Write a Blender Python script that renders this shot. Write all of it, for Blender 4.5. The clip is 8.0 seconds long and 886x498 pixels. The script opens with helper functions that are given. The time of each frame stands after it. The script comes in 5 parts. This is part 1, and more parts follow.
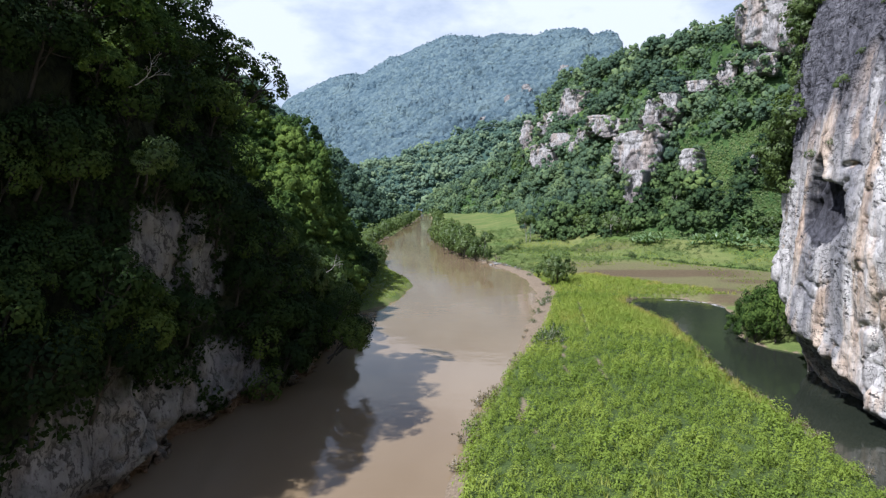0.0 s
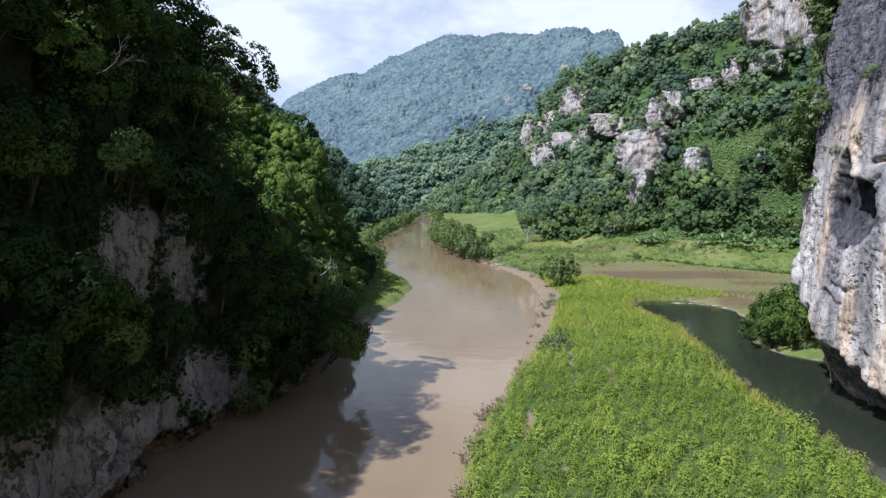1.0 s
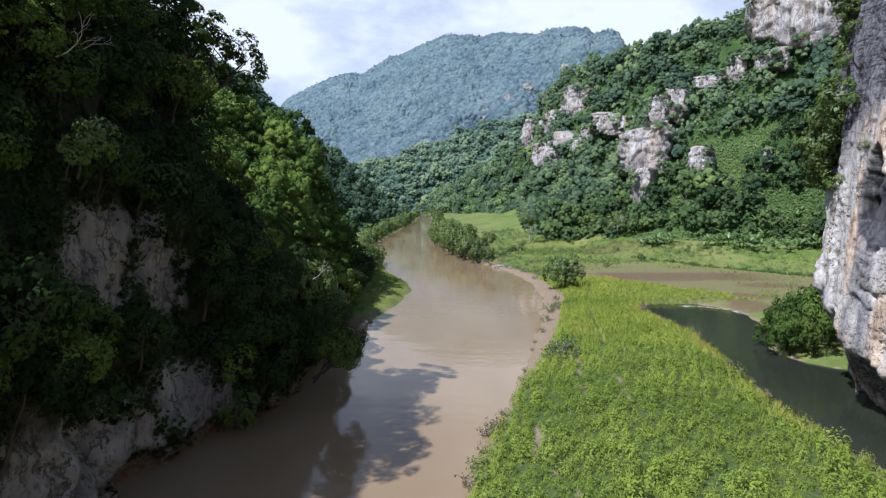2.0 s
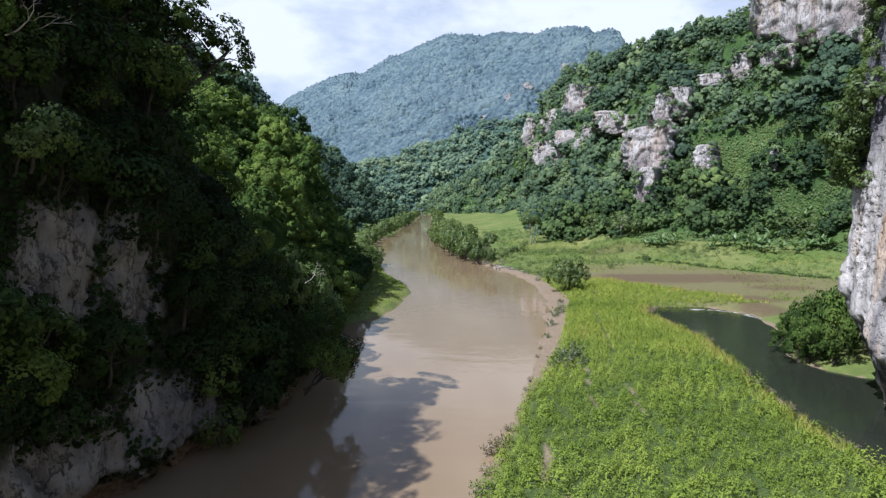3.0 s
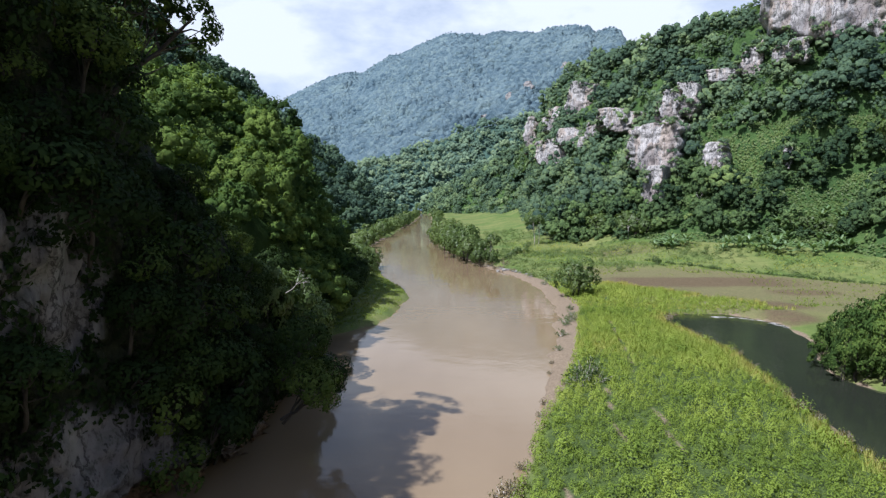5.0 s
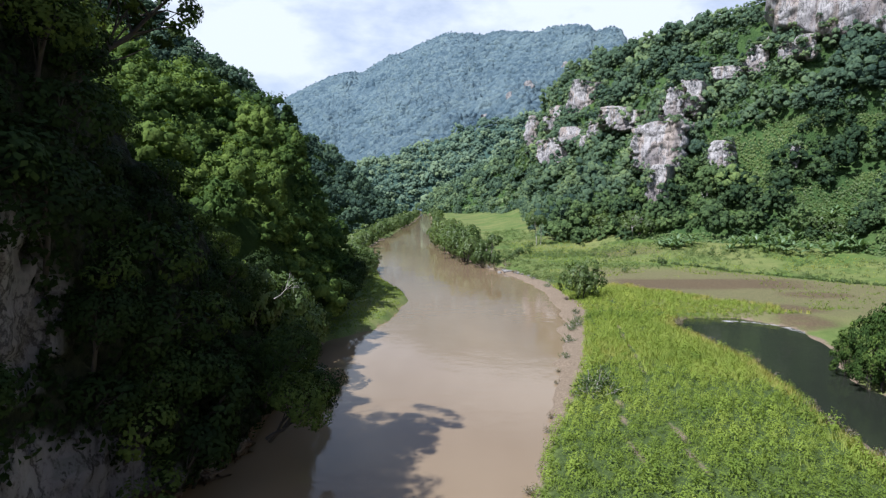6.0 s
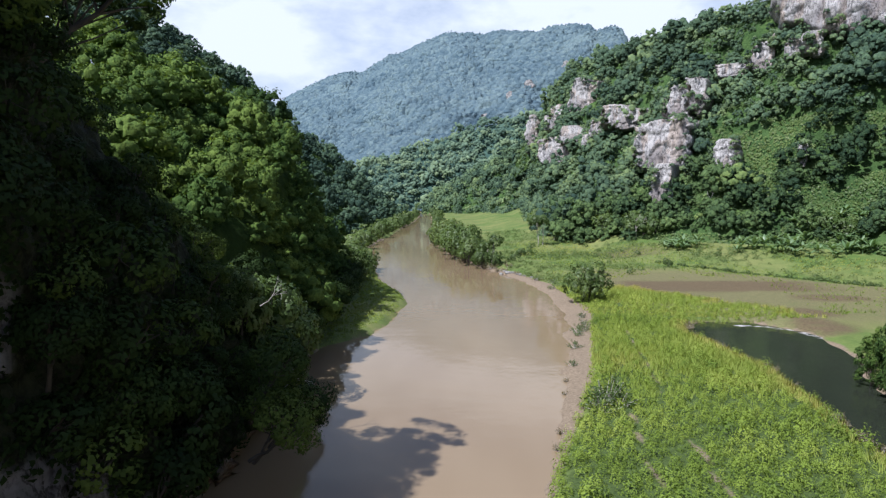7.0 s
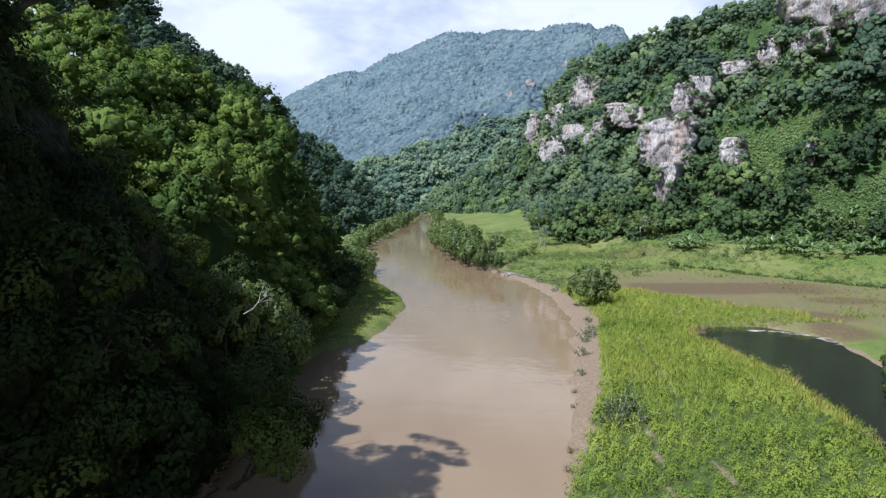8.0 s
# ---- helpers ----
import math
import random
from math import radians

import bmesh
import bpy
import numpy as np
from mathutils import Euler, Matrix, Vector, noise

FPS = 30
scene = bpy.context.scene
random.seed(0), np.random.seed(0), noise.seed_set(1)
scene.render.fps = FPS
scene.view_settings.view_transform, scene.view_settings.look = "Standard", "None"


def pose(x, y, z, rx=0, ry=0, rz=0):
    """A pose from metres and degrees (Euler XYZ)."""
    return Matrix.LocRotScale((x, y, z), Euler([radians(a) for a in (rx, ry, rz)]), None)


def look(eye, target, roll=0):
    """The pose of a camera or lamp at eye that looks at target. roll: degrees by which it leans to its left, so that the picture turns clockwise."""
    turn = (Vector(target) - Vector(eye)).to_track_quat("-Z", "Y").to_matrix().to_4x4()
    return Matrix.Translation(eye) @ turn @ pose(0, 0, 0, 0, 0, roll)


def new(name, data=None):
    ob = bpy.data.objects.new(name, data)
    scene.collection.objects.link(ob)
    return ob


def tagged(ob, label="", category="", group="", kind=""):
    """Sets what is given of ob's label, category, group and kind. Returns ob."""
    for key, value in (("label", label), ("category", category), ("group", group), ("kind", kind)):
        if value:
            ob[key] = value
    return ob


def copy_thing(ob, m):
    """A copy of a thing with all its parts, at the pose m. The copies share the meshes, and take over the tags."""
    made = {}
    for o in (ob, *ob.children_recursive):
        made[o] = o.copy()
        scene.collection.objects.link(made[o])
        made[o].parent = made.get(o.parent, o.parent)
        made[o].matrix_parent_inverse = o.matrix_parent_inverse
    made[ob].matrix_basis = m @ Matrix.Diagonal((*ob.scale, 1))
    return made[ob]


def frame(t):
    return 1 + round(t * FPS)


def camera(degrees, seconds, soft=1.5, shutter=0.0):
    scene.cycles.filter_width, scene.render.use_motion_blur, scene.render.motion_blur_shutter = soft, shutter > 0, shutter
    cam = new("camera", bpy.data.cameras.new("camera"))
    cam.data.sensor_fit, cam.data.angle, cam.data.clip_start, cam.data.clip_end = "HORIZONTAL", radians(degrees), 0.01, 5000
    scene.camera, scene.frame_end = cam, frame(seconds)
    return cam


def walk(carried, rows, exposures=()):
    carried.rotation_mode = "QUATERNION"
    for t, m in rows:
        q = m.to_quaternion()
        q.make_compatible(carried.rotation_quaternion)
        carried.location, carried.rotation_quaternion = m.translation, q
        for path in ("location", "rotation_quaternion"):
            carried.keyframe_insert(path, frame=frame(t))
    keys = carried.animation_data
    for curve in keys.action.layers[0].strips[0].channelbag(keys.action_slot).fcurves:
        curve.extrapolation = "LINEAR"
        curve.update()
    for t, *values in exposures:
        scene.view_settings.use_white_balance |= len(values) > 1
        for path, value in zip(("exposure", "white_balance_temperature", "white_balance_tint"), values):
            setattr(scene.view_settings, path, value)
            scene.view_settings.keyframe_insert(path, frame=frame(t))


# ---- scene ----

# ================= camera =================
cam = camera(72.0, 8.0, soft=1.3)
PITCH = 90 - 5.147
ROWS = [(t, t / 8 + 0.0053 * t * (8 - t) / 16) for t in (0, 0.5, 1, 1.5, 2, 2.5, 3, 3.5, 4, 4.5, 5, 5.5, 6, 6.5, 7, 7.5, 8)]
walk(cam, [(t, pose(-0.372 * s, 34.11 * s, 22 - 1.265 * s, PITCH, 0, 0)) for t, s in ROWS], exposures=[(0, 0.58, 5580, 18), (8, 0.58, 5580, 18)])

# ================= world, sun, exposure =================
SUN_EL, SUN_AZ = 57.5, -122.0          # degrees; azimuth from +y towards +x
world = bpy.data.worlds.new("sky")
scene.world = world
world.use_nodes = True
wn, wl = world.node_tree.nodes, world.node_tree.links
wn.clear()


def nd(nodes, kind, **props):
    n = nodes.new(kind)
    for k, v in props.items():
        if k == "ins":
            for i, val in v.items():
                n.inputs[i].default_value = val
        else:
            setattr(n, k, v)
    return n


sky = nd(wn, "ShaderNodeTexSky", sky_type="NISHITA", sun_disc=False, sun_elevation=radians(SUN_EL), sun_rotation=radians(SUN_AZ))
sky.air_density, sky.dust_density, sky.ozone_density = 1.0, 1.5, 1.0
dim = nd(wn, "ShaderNodeVectorMath", operation="SCALE", ins={"Scale": 0.085})
co = nd(wn, "ShaderNodeTexCoord")
mp = nd(wn, "ShaderNodeMapping", ins={"Scale": (1.0, 1.0, 2.2), "Location": (0.3, 0.1, 0.0)})
cl = nd(wn, "ShaderNodeTexNoise", ins={"Scale": 3.1, "Detail": 9.0, "Roughness": 0.58})
cr = nd(wn, "ShaderNodeValToRGB")
cr.color_ramp.elements[0].position, cr.color_ramp.elements[1].position = 0.30, 0.60
mx = nd(wn, "ShaderNodeMix", data_type="RGBA", ins={7: (0.63, 0.66, 0.64, 1)})
bg = nd(wn, "ShaderNodeBackground", ins={"Strength": 1.0})
wo = nd(wn, "ShaderNodeOutputWorld")
wl.new(sky.outputs[0], dim.inputs[0])
wl.new(co.outputs["Generated"], mp.inputs[0])
wl.new(mp.outputs[0], cl.inputs["Vector"])
wl.new(cl.outputs[0], cr.inputs[0])
sz = nd(wn, "ShaderNodeSeparateXYZ")
clear = nd(wn, "ShaderNodeMapRange", ins={1: 0.30, 2: 0.58, 3: 1.0, 4: 0.06})
thin = nd(wn, "ShaderNodeMath", operation="MULTIPLY")
wl.new(co.outputs["Generated"], sz.inputs[0])
wl.new(sz.outputs[2], clear.inputs[0])
wl.new(cr.outputs[0], thin.inputs[0])
wl.new(clear.outputs[0], thin.inputs[1])
wl.new(thin.outputs[0], mx.inputs[0])
wl.new(dim.outputs[0], mx.inputs[6])
wl.new(mx.outputs[2], bg.inputs[0])
wl.new(bg.outputs[0], wo.inputs[0])

sun = new("sun", bpy.data.lights.new("sun", "SUN"))
sun.data.energy, sun.data.angle, sun.data.color = 5.0, radians(0.53), (1.0, 0.95, 0.86)
_e, _a = radians(SUN_EL), radians(SUN_AZ)
TO_SUN = Vector((math.sin(_a) * math.cos(_e), math.cos(_a) * math.cos(_e), math.sin(_e)))
sun.matrix_world = look(TO_SUN * 300, (0, 0, 0))


# ================= materials =================
def material(name):
    m = bpy.data.materials.new(name)
    m.use_nodes = True
    n, l = m.node_tree.nodes, m.node_tree.links
    n.clear()
    out = n.new("ShaderNodeOutputMaterial")
    b = n.new("ShaderNodeBsdfPrincipled")
    l.new(b.outputs[0], out.inputs[0])
    return m, n, l, b, out


def ramp(n, stops):
    r = n.new("ShaderNodeValToRGB")
    e = r.color_ramp.elements
    while len(e) < len(stops):
        e.new(0.5)
    for el, (p, c) in zip(e, stops):
        el.position, el.color = p, (*c, 1)
    return r


def mixc(n, l, fac, a, b, mode="MIX"):
    m = nd(n, "ShaderNodeMix", data_type="RGBA", blend_type=mode)
    for sock, v in ((m.inputs[0], fac), (m.inputs[6], a), (m.inputs[7], b)):
        if isinstance(v, (int, float)):
            sock.default_value = v
        elif isinstance(v, tuple):
            sock.default_value = (*v, 1)
        else:
            l.new(v, sock)
    return m.outputs[2]


def noise_tex(n, l, scale, detail=5.0, rough=0.6, squash=(1, 1, 1)):
    c = n.new("ShaderNodeTexCoord")
    m = nd(n, "ShaderNodeMapping", ins={"Scale": squash})
    t = nd(n, "ShaderNodeTexNoise", ins={"Scale": scale, "Detail": detail, "Roughness": rough})
    l.new(c.outputs["Object"], m.inputs[0])
    l.new(m.outputs[0], t.inputs["Vector"])
    return t.outputs[0]


def bump(n, l, height, b, strength=0.5, distance=0.1):
    k = nd(n, "ShaderNodeBump", ins={"Strength": strength, "Distance": distance})
    l.new(height, k.inputs["Height"])
    l.new(k.outputs[0], b.inputs["Normal"])


def foliage(name, dark, mid, bright, through_light=0.3, rough=0.5, spec=0.35, lump=0.0, lump_d=0.5, grain=0.2):
    """Leaves: the tree's own tint, with leaf-to-leaf variation, and light passing through."""
    m, n, l, b, out = material(name)
    geo = n.new("ShaderNodeNewGeometry")
    at = nd(n, "ShaderNodeAttribute", attribute_name="tint")
    oi = n.new("ShaderNodeObjectInfo")
    add = nd(n, "ShaderNodeMath", operation="ADD")
    l.new(at.outputs["Fac"], add.inputs[0])
    sc = nd(n, "ShaderNodeMath", operation="MULTIPLY_ADD", ins={1: 0.5, 2: -0.25})
    l.new(oi.outputs["Random"], sc.inputs[0])
    l.new(sc.outputs[0], add.inputs[1])
    isl = nd(n, "ShaderNodeMath", operation="MULTIPLY_ADD", ins={1: grain, 2: -grain / 2})
    l.new(geo.outputs["Random Per Island"], isl.inputs[0])
    s2 = nd(n, "ShaderNodeMath", operation="ADD", use_clamp=True)
    l.new(add.outputs[0], s2.inputs[0])
    l.new(isl.outputs[0], s2.inputs[1])
    r = ramp(n, [(0.0, dark), (0.5, mid), (1.0, bright)])
    l.new(s2.outputs[0], r.inputs[0])
    l.new(r.outputs[0], b.inputs["Base Color"])
    b.inputs["Roughness"].default_value = rough
    b.inputs["Specular IOR Level"].default_value = spec
    if lump:
        leafy = noise_tex(n, l, lump, 5, 0.7)
        bump(n, l, leafy, b, 1.0, lump_d)
        fine = nd(n, "ShaderNodeMath", operation="MULTIPLY_ADD", ins={1: 1.5, 2: -0.75})
        l.new(leafy, fine.inputs[0])
        s3 = nd(n, "ShaderNodeMath", operation="ADD", use_clamp=True)
        l.new(s2.outputs[0], s3.inputs[0])
        l.new(fine.outputs[0], s3.inputs[1])
        l.new(s3.outputs[0], r.inputs[0])
    if through_light:
        tr = n.new("ShaderNodeBsdfTranslucent")
        l.new(mixc(n, l, 1.0, r.outputs[0], (1.3, 1.25, 0.55), "MULTIPLY"), tr.inputs[0])
        ms = nd(n, "ShaderNodeMixShader", ins={0: through_light})
        l.new(b.outputs[0], ms.inputs[1])
        l.new(tr.outputs[0], ms.inputs[2])
        l.new(ms.outputs[0], out.inputs[0])
    return m


# one foliage in shaded and sunlit copies: light and shade put into colour
M_LEAF_SHADE = foliage("broadleaf", (0.012, 0.024, 0.008), (0.036, 0.064, 0.017), (0.135, 0.190, 0.038), 0.25, 0.7, 0.10)
M_LEAF_SUN = foliage("sunlit_leaf", (0.050, 0.085, 0.022), (0.090, 0.140, 0.036), (0.140, 0.195, 0.055))
# bluish share in this leaf colour is painted haze for the farther hills
M_HILL = foliage("hazed_hill_leaf", (0.034, 0.064, 0.046), (0.098, 0.155, 0.086), (0.205, 0.275, 0.110), 0.1, 0.85, 0.08, 0.8, 1.3)
# the blue in this base colour stands for haze before the mountain
M_FAR = foliage("hazed_mountain_leaf", (0.080, 0.125, 0.145), (0.110, 0.162, 0.182), (0.14, 0.195, 0.205), 0.0, 0.8, 0.2, 0.6, 0.5)
M_HILL_LOW = foliage("low_hill_leaf", (0.030, 0.058, 0.030), (0.105, 0.166, 0.060), (0.225, 0.300, 0.088), 0.1, 0.85, 0.08, 1.0, 1.1)
# bluer green: some distance haze is put into the spur's leaf colour
M_FOOT = foliage("hazed_spur_leaf", (0.062, 0.112, 0.085), (0.128, 0.195, 0.132), (0.215, 0.285, 0.152), 0.1, 0.85, 0.1, 0.6, 1.5)
# lighter than the cliff's leaf, so that sunlit crowns look lit
M_LEAF_MID = foliage("slope_leaf", (0.018, 0.038, 0.013), (0.068, 0.124, 0.029), (0.165, 0.240, 0.050), 0.2, 0.8, 0.08, 1.6, 0.5)
M_WEED = foliage("weed_leaf", (0.130, 0.195, 0.034), (0.222, 0.300, 0.050), (0.310, 0.365, 0.076), 0.35, 0.85, 0.08, grain=0.08)
M_GRASS = foliage("tall_grass", (0.165, 0.235, 0.050), (0.245, 0.310, 0.064), (0.350, 0.335, 0.100), 0.4, 0.8, 0.12)
M_BANANA = foliage("banana_leaf", (0.070, 0.130, 0.050), (0.120, 0.200, 0.080), (0.180, 0.260, 0.120), 0.3, 0.4, 0.5)
M_DRY = foliage("dry_twigs", (0.110, 0.090, 0.045), (0.190, 0.160, 0.080), (0.270, 0.230, 0.120), 0.15)


def m_bark():
    m, n, l, b, _ = material("bark")
    t = noise_tex(n, l, 3.0, 6, 0.65, (1, 1, 0.25))
    r = ramp(n, [(0.3, (0.0225, 0.0180, 0.0135)), (0.7, (0.0750, 0.0650, 0.0500))])
    l.new(t, r.inputs[0])
    l.new(r.outputs[0], b.inputs["Base Color"])
    b.inputs["Roughness"].default_value = 0.9
    bump(n, l, t, b, 0.6, 0.05)
    return m


def m_pale_wood():
    m, n, l, b, _ = material("bleached_wood")
    t = noise_tex(n, l, 4.0, 5, 0.6, (1, 1, 0.3))
    r = ramp(n, [(0.3, (0.28, 0.25, 0.21)), (0.7, (0.52, 0.49, 0.44))])
    l.new(t, r.inputs[0])
    l.new(r.outputs[0], b.inputs["Base Color"])
    b.inputs["Roughness"].default_value = 0.85
    return m


def m_rock(name, orange=0.5, dark=0.45, moss=0.35, gain=1.0):
    """Limestone: pale grey-white, drip streaks down the face, rusty seepage, dark weathering and moss on ledges."""
    m, n, l, b, _ = material(name)
    broad = noise_tex(n, l, 0.10, 4, 0.55, (1, 1, 0.45))
    streak = noise_tex(n, l, 0.9, 6, 0.62, (1, 1, 0.10))
    fine = noise_tex(n, l, 2.4, 8, 0.68, (1, 1, 0.6))
    rust = noise_tex(n, l, 0.22, 4, 0.6, (1, 1, 0.22))
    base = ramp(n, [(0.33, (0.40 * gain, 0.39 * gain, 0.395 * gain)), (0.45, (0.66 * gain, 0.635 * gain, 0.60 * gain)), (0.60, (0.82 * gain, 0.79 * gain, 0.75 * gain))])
    l.new(streak, base.inputs[0])
    rr = ramp(n, [(0.48, (0, 0, 0)), (0.54, (orange, orange, orange))])
    l.new(rust, rr.inputs[0])
    c = mixc(n, l, rr.outputs[0], base.outputs[0], (0.64 * gain, 0.43 * gain, 0.26 * gain))
    dk = ramp(n, [(0.46, (0, 0, 0)), (0.62, (dark, dark, dark))])
    l.new(broad, dk.inputs[0])
    c = mixc(n, l, dk.outputs[0], c, (0.17, 0.165, 0.175))
    wt = nd(n, "ShaderNodeAttribute", attribute_name="weather_shade")
    wk = ramp(n, [(0.35, (0.20, 0.20, 0.215)), (0.70, (0.40, 0.39, 0.40))])
    l.new(streak, wk.inputs[0])
    wf = nd(n, "ShaderNodeMath", operation="MULTIPLY", ins={1: 0.85})
    l.new(wt.outputs["Fac"], wf.inputs[0])
    c = mixc(n, l, wf.outputs[0], c, wk.outputs[0])
    fr = ramp(n, [(0.36, (0.38, 0.37, 0.36)), (0.47, (1, 1, 1))])
    l.new(fine, fr.inputs[0])
    c = mixc(n, l, 0.85, c, fr.outputs[0], "MULTIPLY")
    ink = noise_tex(n, l, 1.6, 5, 0.7, (1, 1, 0.05))
    ik = ramp(n, [(0.56, (1, 1, 1)), (0.66, (0.30, 0.29, 0.30))])
    l.new(ink, ik.inputs[0])
    c = mixc(n, l, 0.75, c, ik.outputs[0], "MULTIPLY")
    pit = nd(n, "ShaderNodeTexVoronoi", ins={"Scale": 0.9})
    pc = n.new("ShaderNodeTexCoord")
    l.new(pc.outputs["Object"], pit.inputs["Vector"])
    pr = ramp(n, [(0.10, (0.25, 0.23, 0.21)), (0.20, (1, 1, 1))])
    l.new(pit.outputs["Distance"], pr.inputs[0])
    c = mixc(n, l, 0.12, c, pr.outputs[0], "MULTIPLY")
    geo = n.new("ShaderNodeNewGeometry")
    sep = n.new("ShaderNodeSeparateXYZ")
    l.new(geo.outputs["Normal"], sep.inputs[0])
    led = nd(n, "ShaderNodeMath", operation="ADD")
    l.new(sep.outputs[2], led.inputs[0])
    l.new(broad, led.inputs[1])
    mr = ramp(n, [(0.85, (0, 0, 0)), (1.0, (1, 1, 1))])
    l.new(led.outputs[0], mr.inputs[0])
    mm = nd(n, "ShaderNodeMath", operation="MULTIPLY", ins={1: moss * 2})
    mm.use_clamp = True
    l.new(mr.outputs[0], mm.inputs[0])
    c = mixc(n, l, mm.outputs[0], c, (0.06, 0.075, 0.03))
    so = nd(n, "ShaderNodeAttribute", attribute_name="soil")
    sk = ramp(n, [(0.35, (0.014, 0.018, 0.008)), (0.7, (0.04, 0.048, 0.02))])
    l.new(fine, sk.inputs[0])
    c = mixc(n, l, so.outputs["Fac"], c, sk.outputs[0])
    cn = noise_tex(n, l, 0.30, 6, 0.62, (1, 1, 0.6))
    ck = ramp(n, [(0.478, (1, 1, 1)), (0.497, (0.12, 0.12, 0.12)), (0.503, (0.12, 0.12, 0.12)), (0.522, (1, 1, 1))])
    l.new(cn, ck.inputs[0])
    c = mixc(n, l, 0.8, c, ck.outputs[0], "MULTIPLY")
    ti = nd(n, "ShaderNodeAttribute", attribute_name="tide")
    tk = ramp(n, [(0.35, (0.10, 0.065, 0.038)), (0.7, (0.26, 0.175, 0.105))])
    l.new(fine, tk.inputs[0])
    c = mixc(n, l, ti.outputs["Fac"], c, tk.outputs[0])
    l.new(c, b.inputs["Base Color"])
    b.inputs["Roughness"].default_value = 0.85
    b.inputs["Specular IOR Level"].default_value = 0.25
    bump(n, l, fine, b, 1.0, 0.45)
    return m


def m_face(name):
    """The great limestone face: white and ochre curtains below, blue-grey weathered rock above, cracks and dark
    pockets, shade painted into cave and overhang.
    """
    m, n, l, b, _ = material(name)
    band = noise_tex(n, l, 0.30, 5, 0.55, (1, 1, 0.12))
    rust = noise_tex(n, l, 0.24, 5, 0.6, (1, 1, 0.16))
    streak = noise_tex(n, l, 1.3, 6, 0.65, (1, 1, 0.09))
    fine = noise_tex(n, l, 2.2, 9, 0.72, (1, 1, 0.7))
    low = ramp(n, [(0.37, (0.27, 0.268, 0.275)), (0.46, (0.50, 0.48, 0.455)), (0.58, (0.74, 0.715, 0.675))])
    l.new(band, low.inputs[0])
    rr = ramp(n, [(0.49, (0, 0, 0)), (0.58, (0.85, 0.85, 0.85))])
    l.new(rust, rr.inputs[0])
    och = ramp(n, [(0.35, (0.52, 0.37, 0.25)), (0.62, (0.74, 0.59, 0.44))])
    l.new(streak, och.inputs[0])
    c = mixc(n, l, rr.outputs[0], low.outputs[0], och.outputs[0])
    st = ramp(n, [(0.38, (0.62, 0.61, 0.62)), (0.52, (1, 1, 1))])
    l.new(streak, st.inputs[0])
    c = mixc(n, l, 0.8, c, st.outputs[0], "MULTIPLY")
    # grey of weathered rock above, and painted shade under the overhang
    wt = nd(n, "ShaderNodeAttribute", attribute_name="weather_shade")
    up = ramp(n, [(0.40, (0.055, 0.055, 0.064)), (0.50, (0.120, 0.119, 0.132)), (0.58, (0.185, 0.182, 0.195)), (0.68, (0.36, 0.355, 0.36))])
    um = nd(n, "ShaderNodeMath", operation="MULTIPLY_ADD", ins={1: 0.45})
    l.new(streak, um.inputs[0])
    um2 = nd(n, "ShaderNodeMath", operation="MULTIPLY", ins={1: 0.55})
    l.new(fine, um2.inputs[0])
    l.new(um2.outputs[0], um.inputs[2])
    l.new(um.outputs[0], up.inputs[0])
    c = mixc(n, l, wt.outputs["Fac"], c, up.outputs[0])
    # cave shade: the inside is painted nearly black
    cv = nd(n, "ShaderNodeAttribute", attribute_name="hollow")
    cave_shade = ramp(n, [(0.36, (0.022, 0.022, 0.026)), (0.6, (0.10, 0.10, 0.112))])
    l.new(streak, cave_shade.inputs[0])
    c = mixc(n, l, cv.outputs["Fac"], c, cave_shade.outputs[0])
    # long slanting joints in the weathered rock
    jc = n.new("ShaderNodeTexCoord")
    jm = nd(n, "ShaderNodeMapping", ins={"Rotation": (radians(-32), 0, 0), "Scale": (1.0, 0.22, 1.6)})
    jn = nd(n, "ShaderNodeTexNoise", ins={"Scale": 0.55, "Detail": 5.0, "Roughness": 0.6})
    l.new(jc.outputs["Object"], jm.inputs[0])
    l.new(jm.outputs[0], jn.inputs["Vector"])
    jk = ramp(n, [(0.475, (1, 1, 1)), (0.493, (0.16, 0.16, 0.17)), (0.507, (0.16, 0.16, 0.17)), (0.525, (1, 1, 1))])
    l.new(jn.outputs[0], jk.inputs[0])
    jf = nd(n, "ShaderNodeMath", operation="MULTIPLY", ins={1: 0.85})
    l.new(wt.outputs["Fac"], jf.inputs[0])
    c = mixc(n, l, jf.outputs[0], c, jk.outputs[0], "MULTIPLY")
    # thin cracks along a slanting grain, and scattered pockets
    cn = noise_tex(n, l, 0.42, 6, 0.62, (1, 1.5, 2.2))
    ck = ramp(n, [(0.486, (1, 1, 1)), (0.496, (0.10, 0.10, 0.10)), (0.504, (0.10, 0.10, 0.10)), (0.514, (1, 1, 1))])
    l.new(cn, ck.inputs[0])
    gate = ramp(n, [(0.40, (0, 0, 0)), (0.50, (1, 1, 1))])
    l.new(noise_tex(n, l, 0.2, 3, 0.5), gate.inputs[0])
    c = mixc(n, l, gate.outputs[0], c, ck.outputs[0], "MULTIPLY")
    co_ = n.new("ShaderNodeTexCoord")
    mp_ = nd(n, "ShaderNodeMapping", ins={"Scale": (1.0, 0.7, 1.3)})
    l.new(co_.outputs["Object"], mp_.inputs[0])
    wv = nd(n, "ShaderNodeVectorMath", operation="ADD")
    wn_ = nd(n, "ShaderNodeTexNoise", ins={"Scale": 1.6, "Detail": 3.0})
    l.new(co_.outputs["Object"], wn_.inputs["Vector"])
    l.new(mp_.outputs[0], wv.inputs[0])
    l.new(wn_.outputs["Color"], wv.inputs[1])
    pit = nd(n, "ShaderNodeTexVoronoi", ins={"Scale": 1.1})
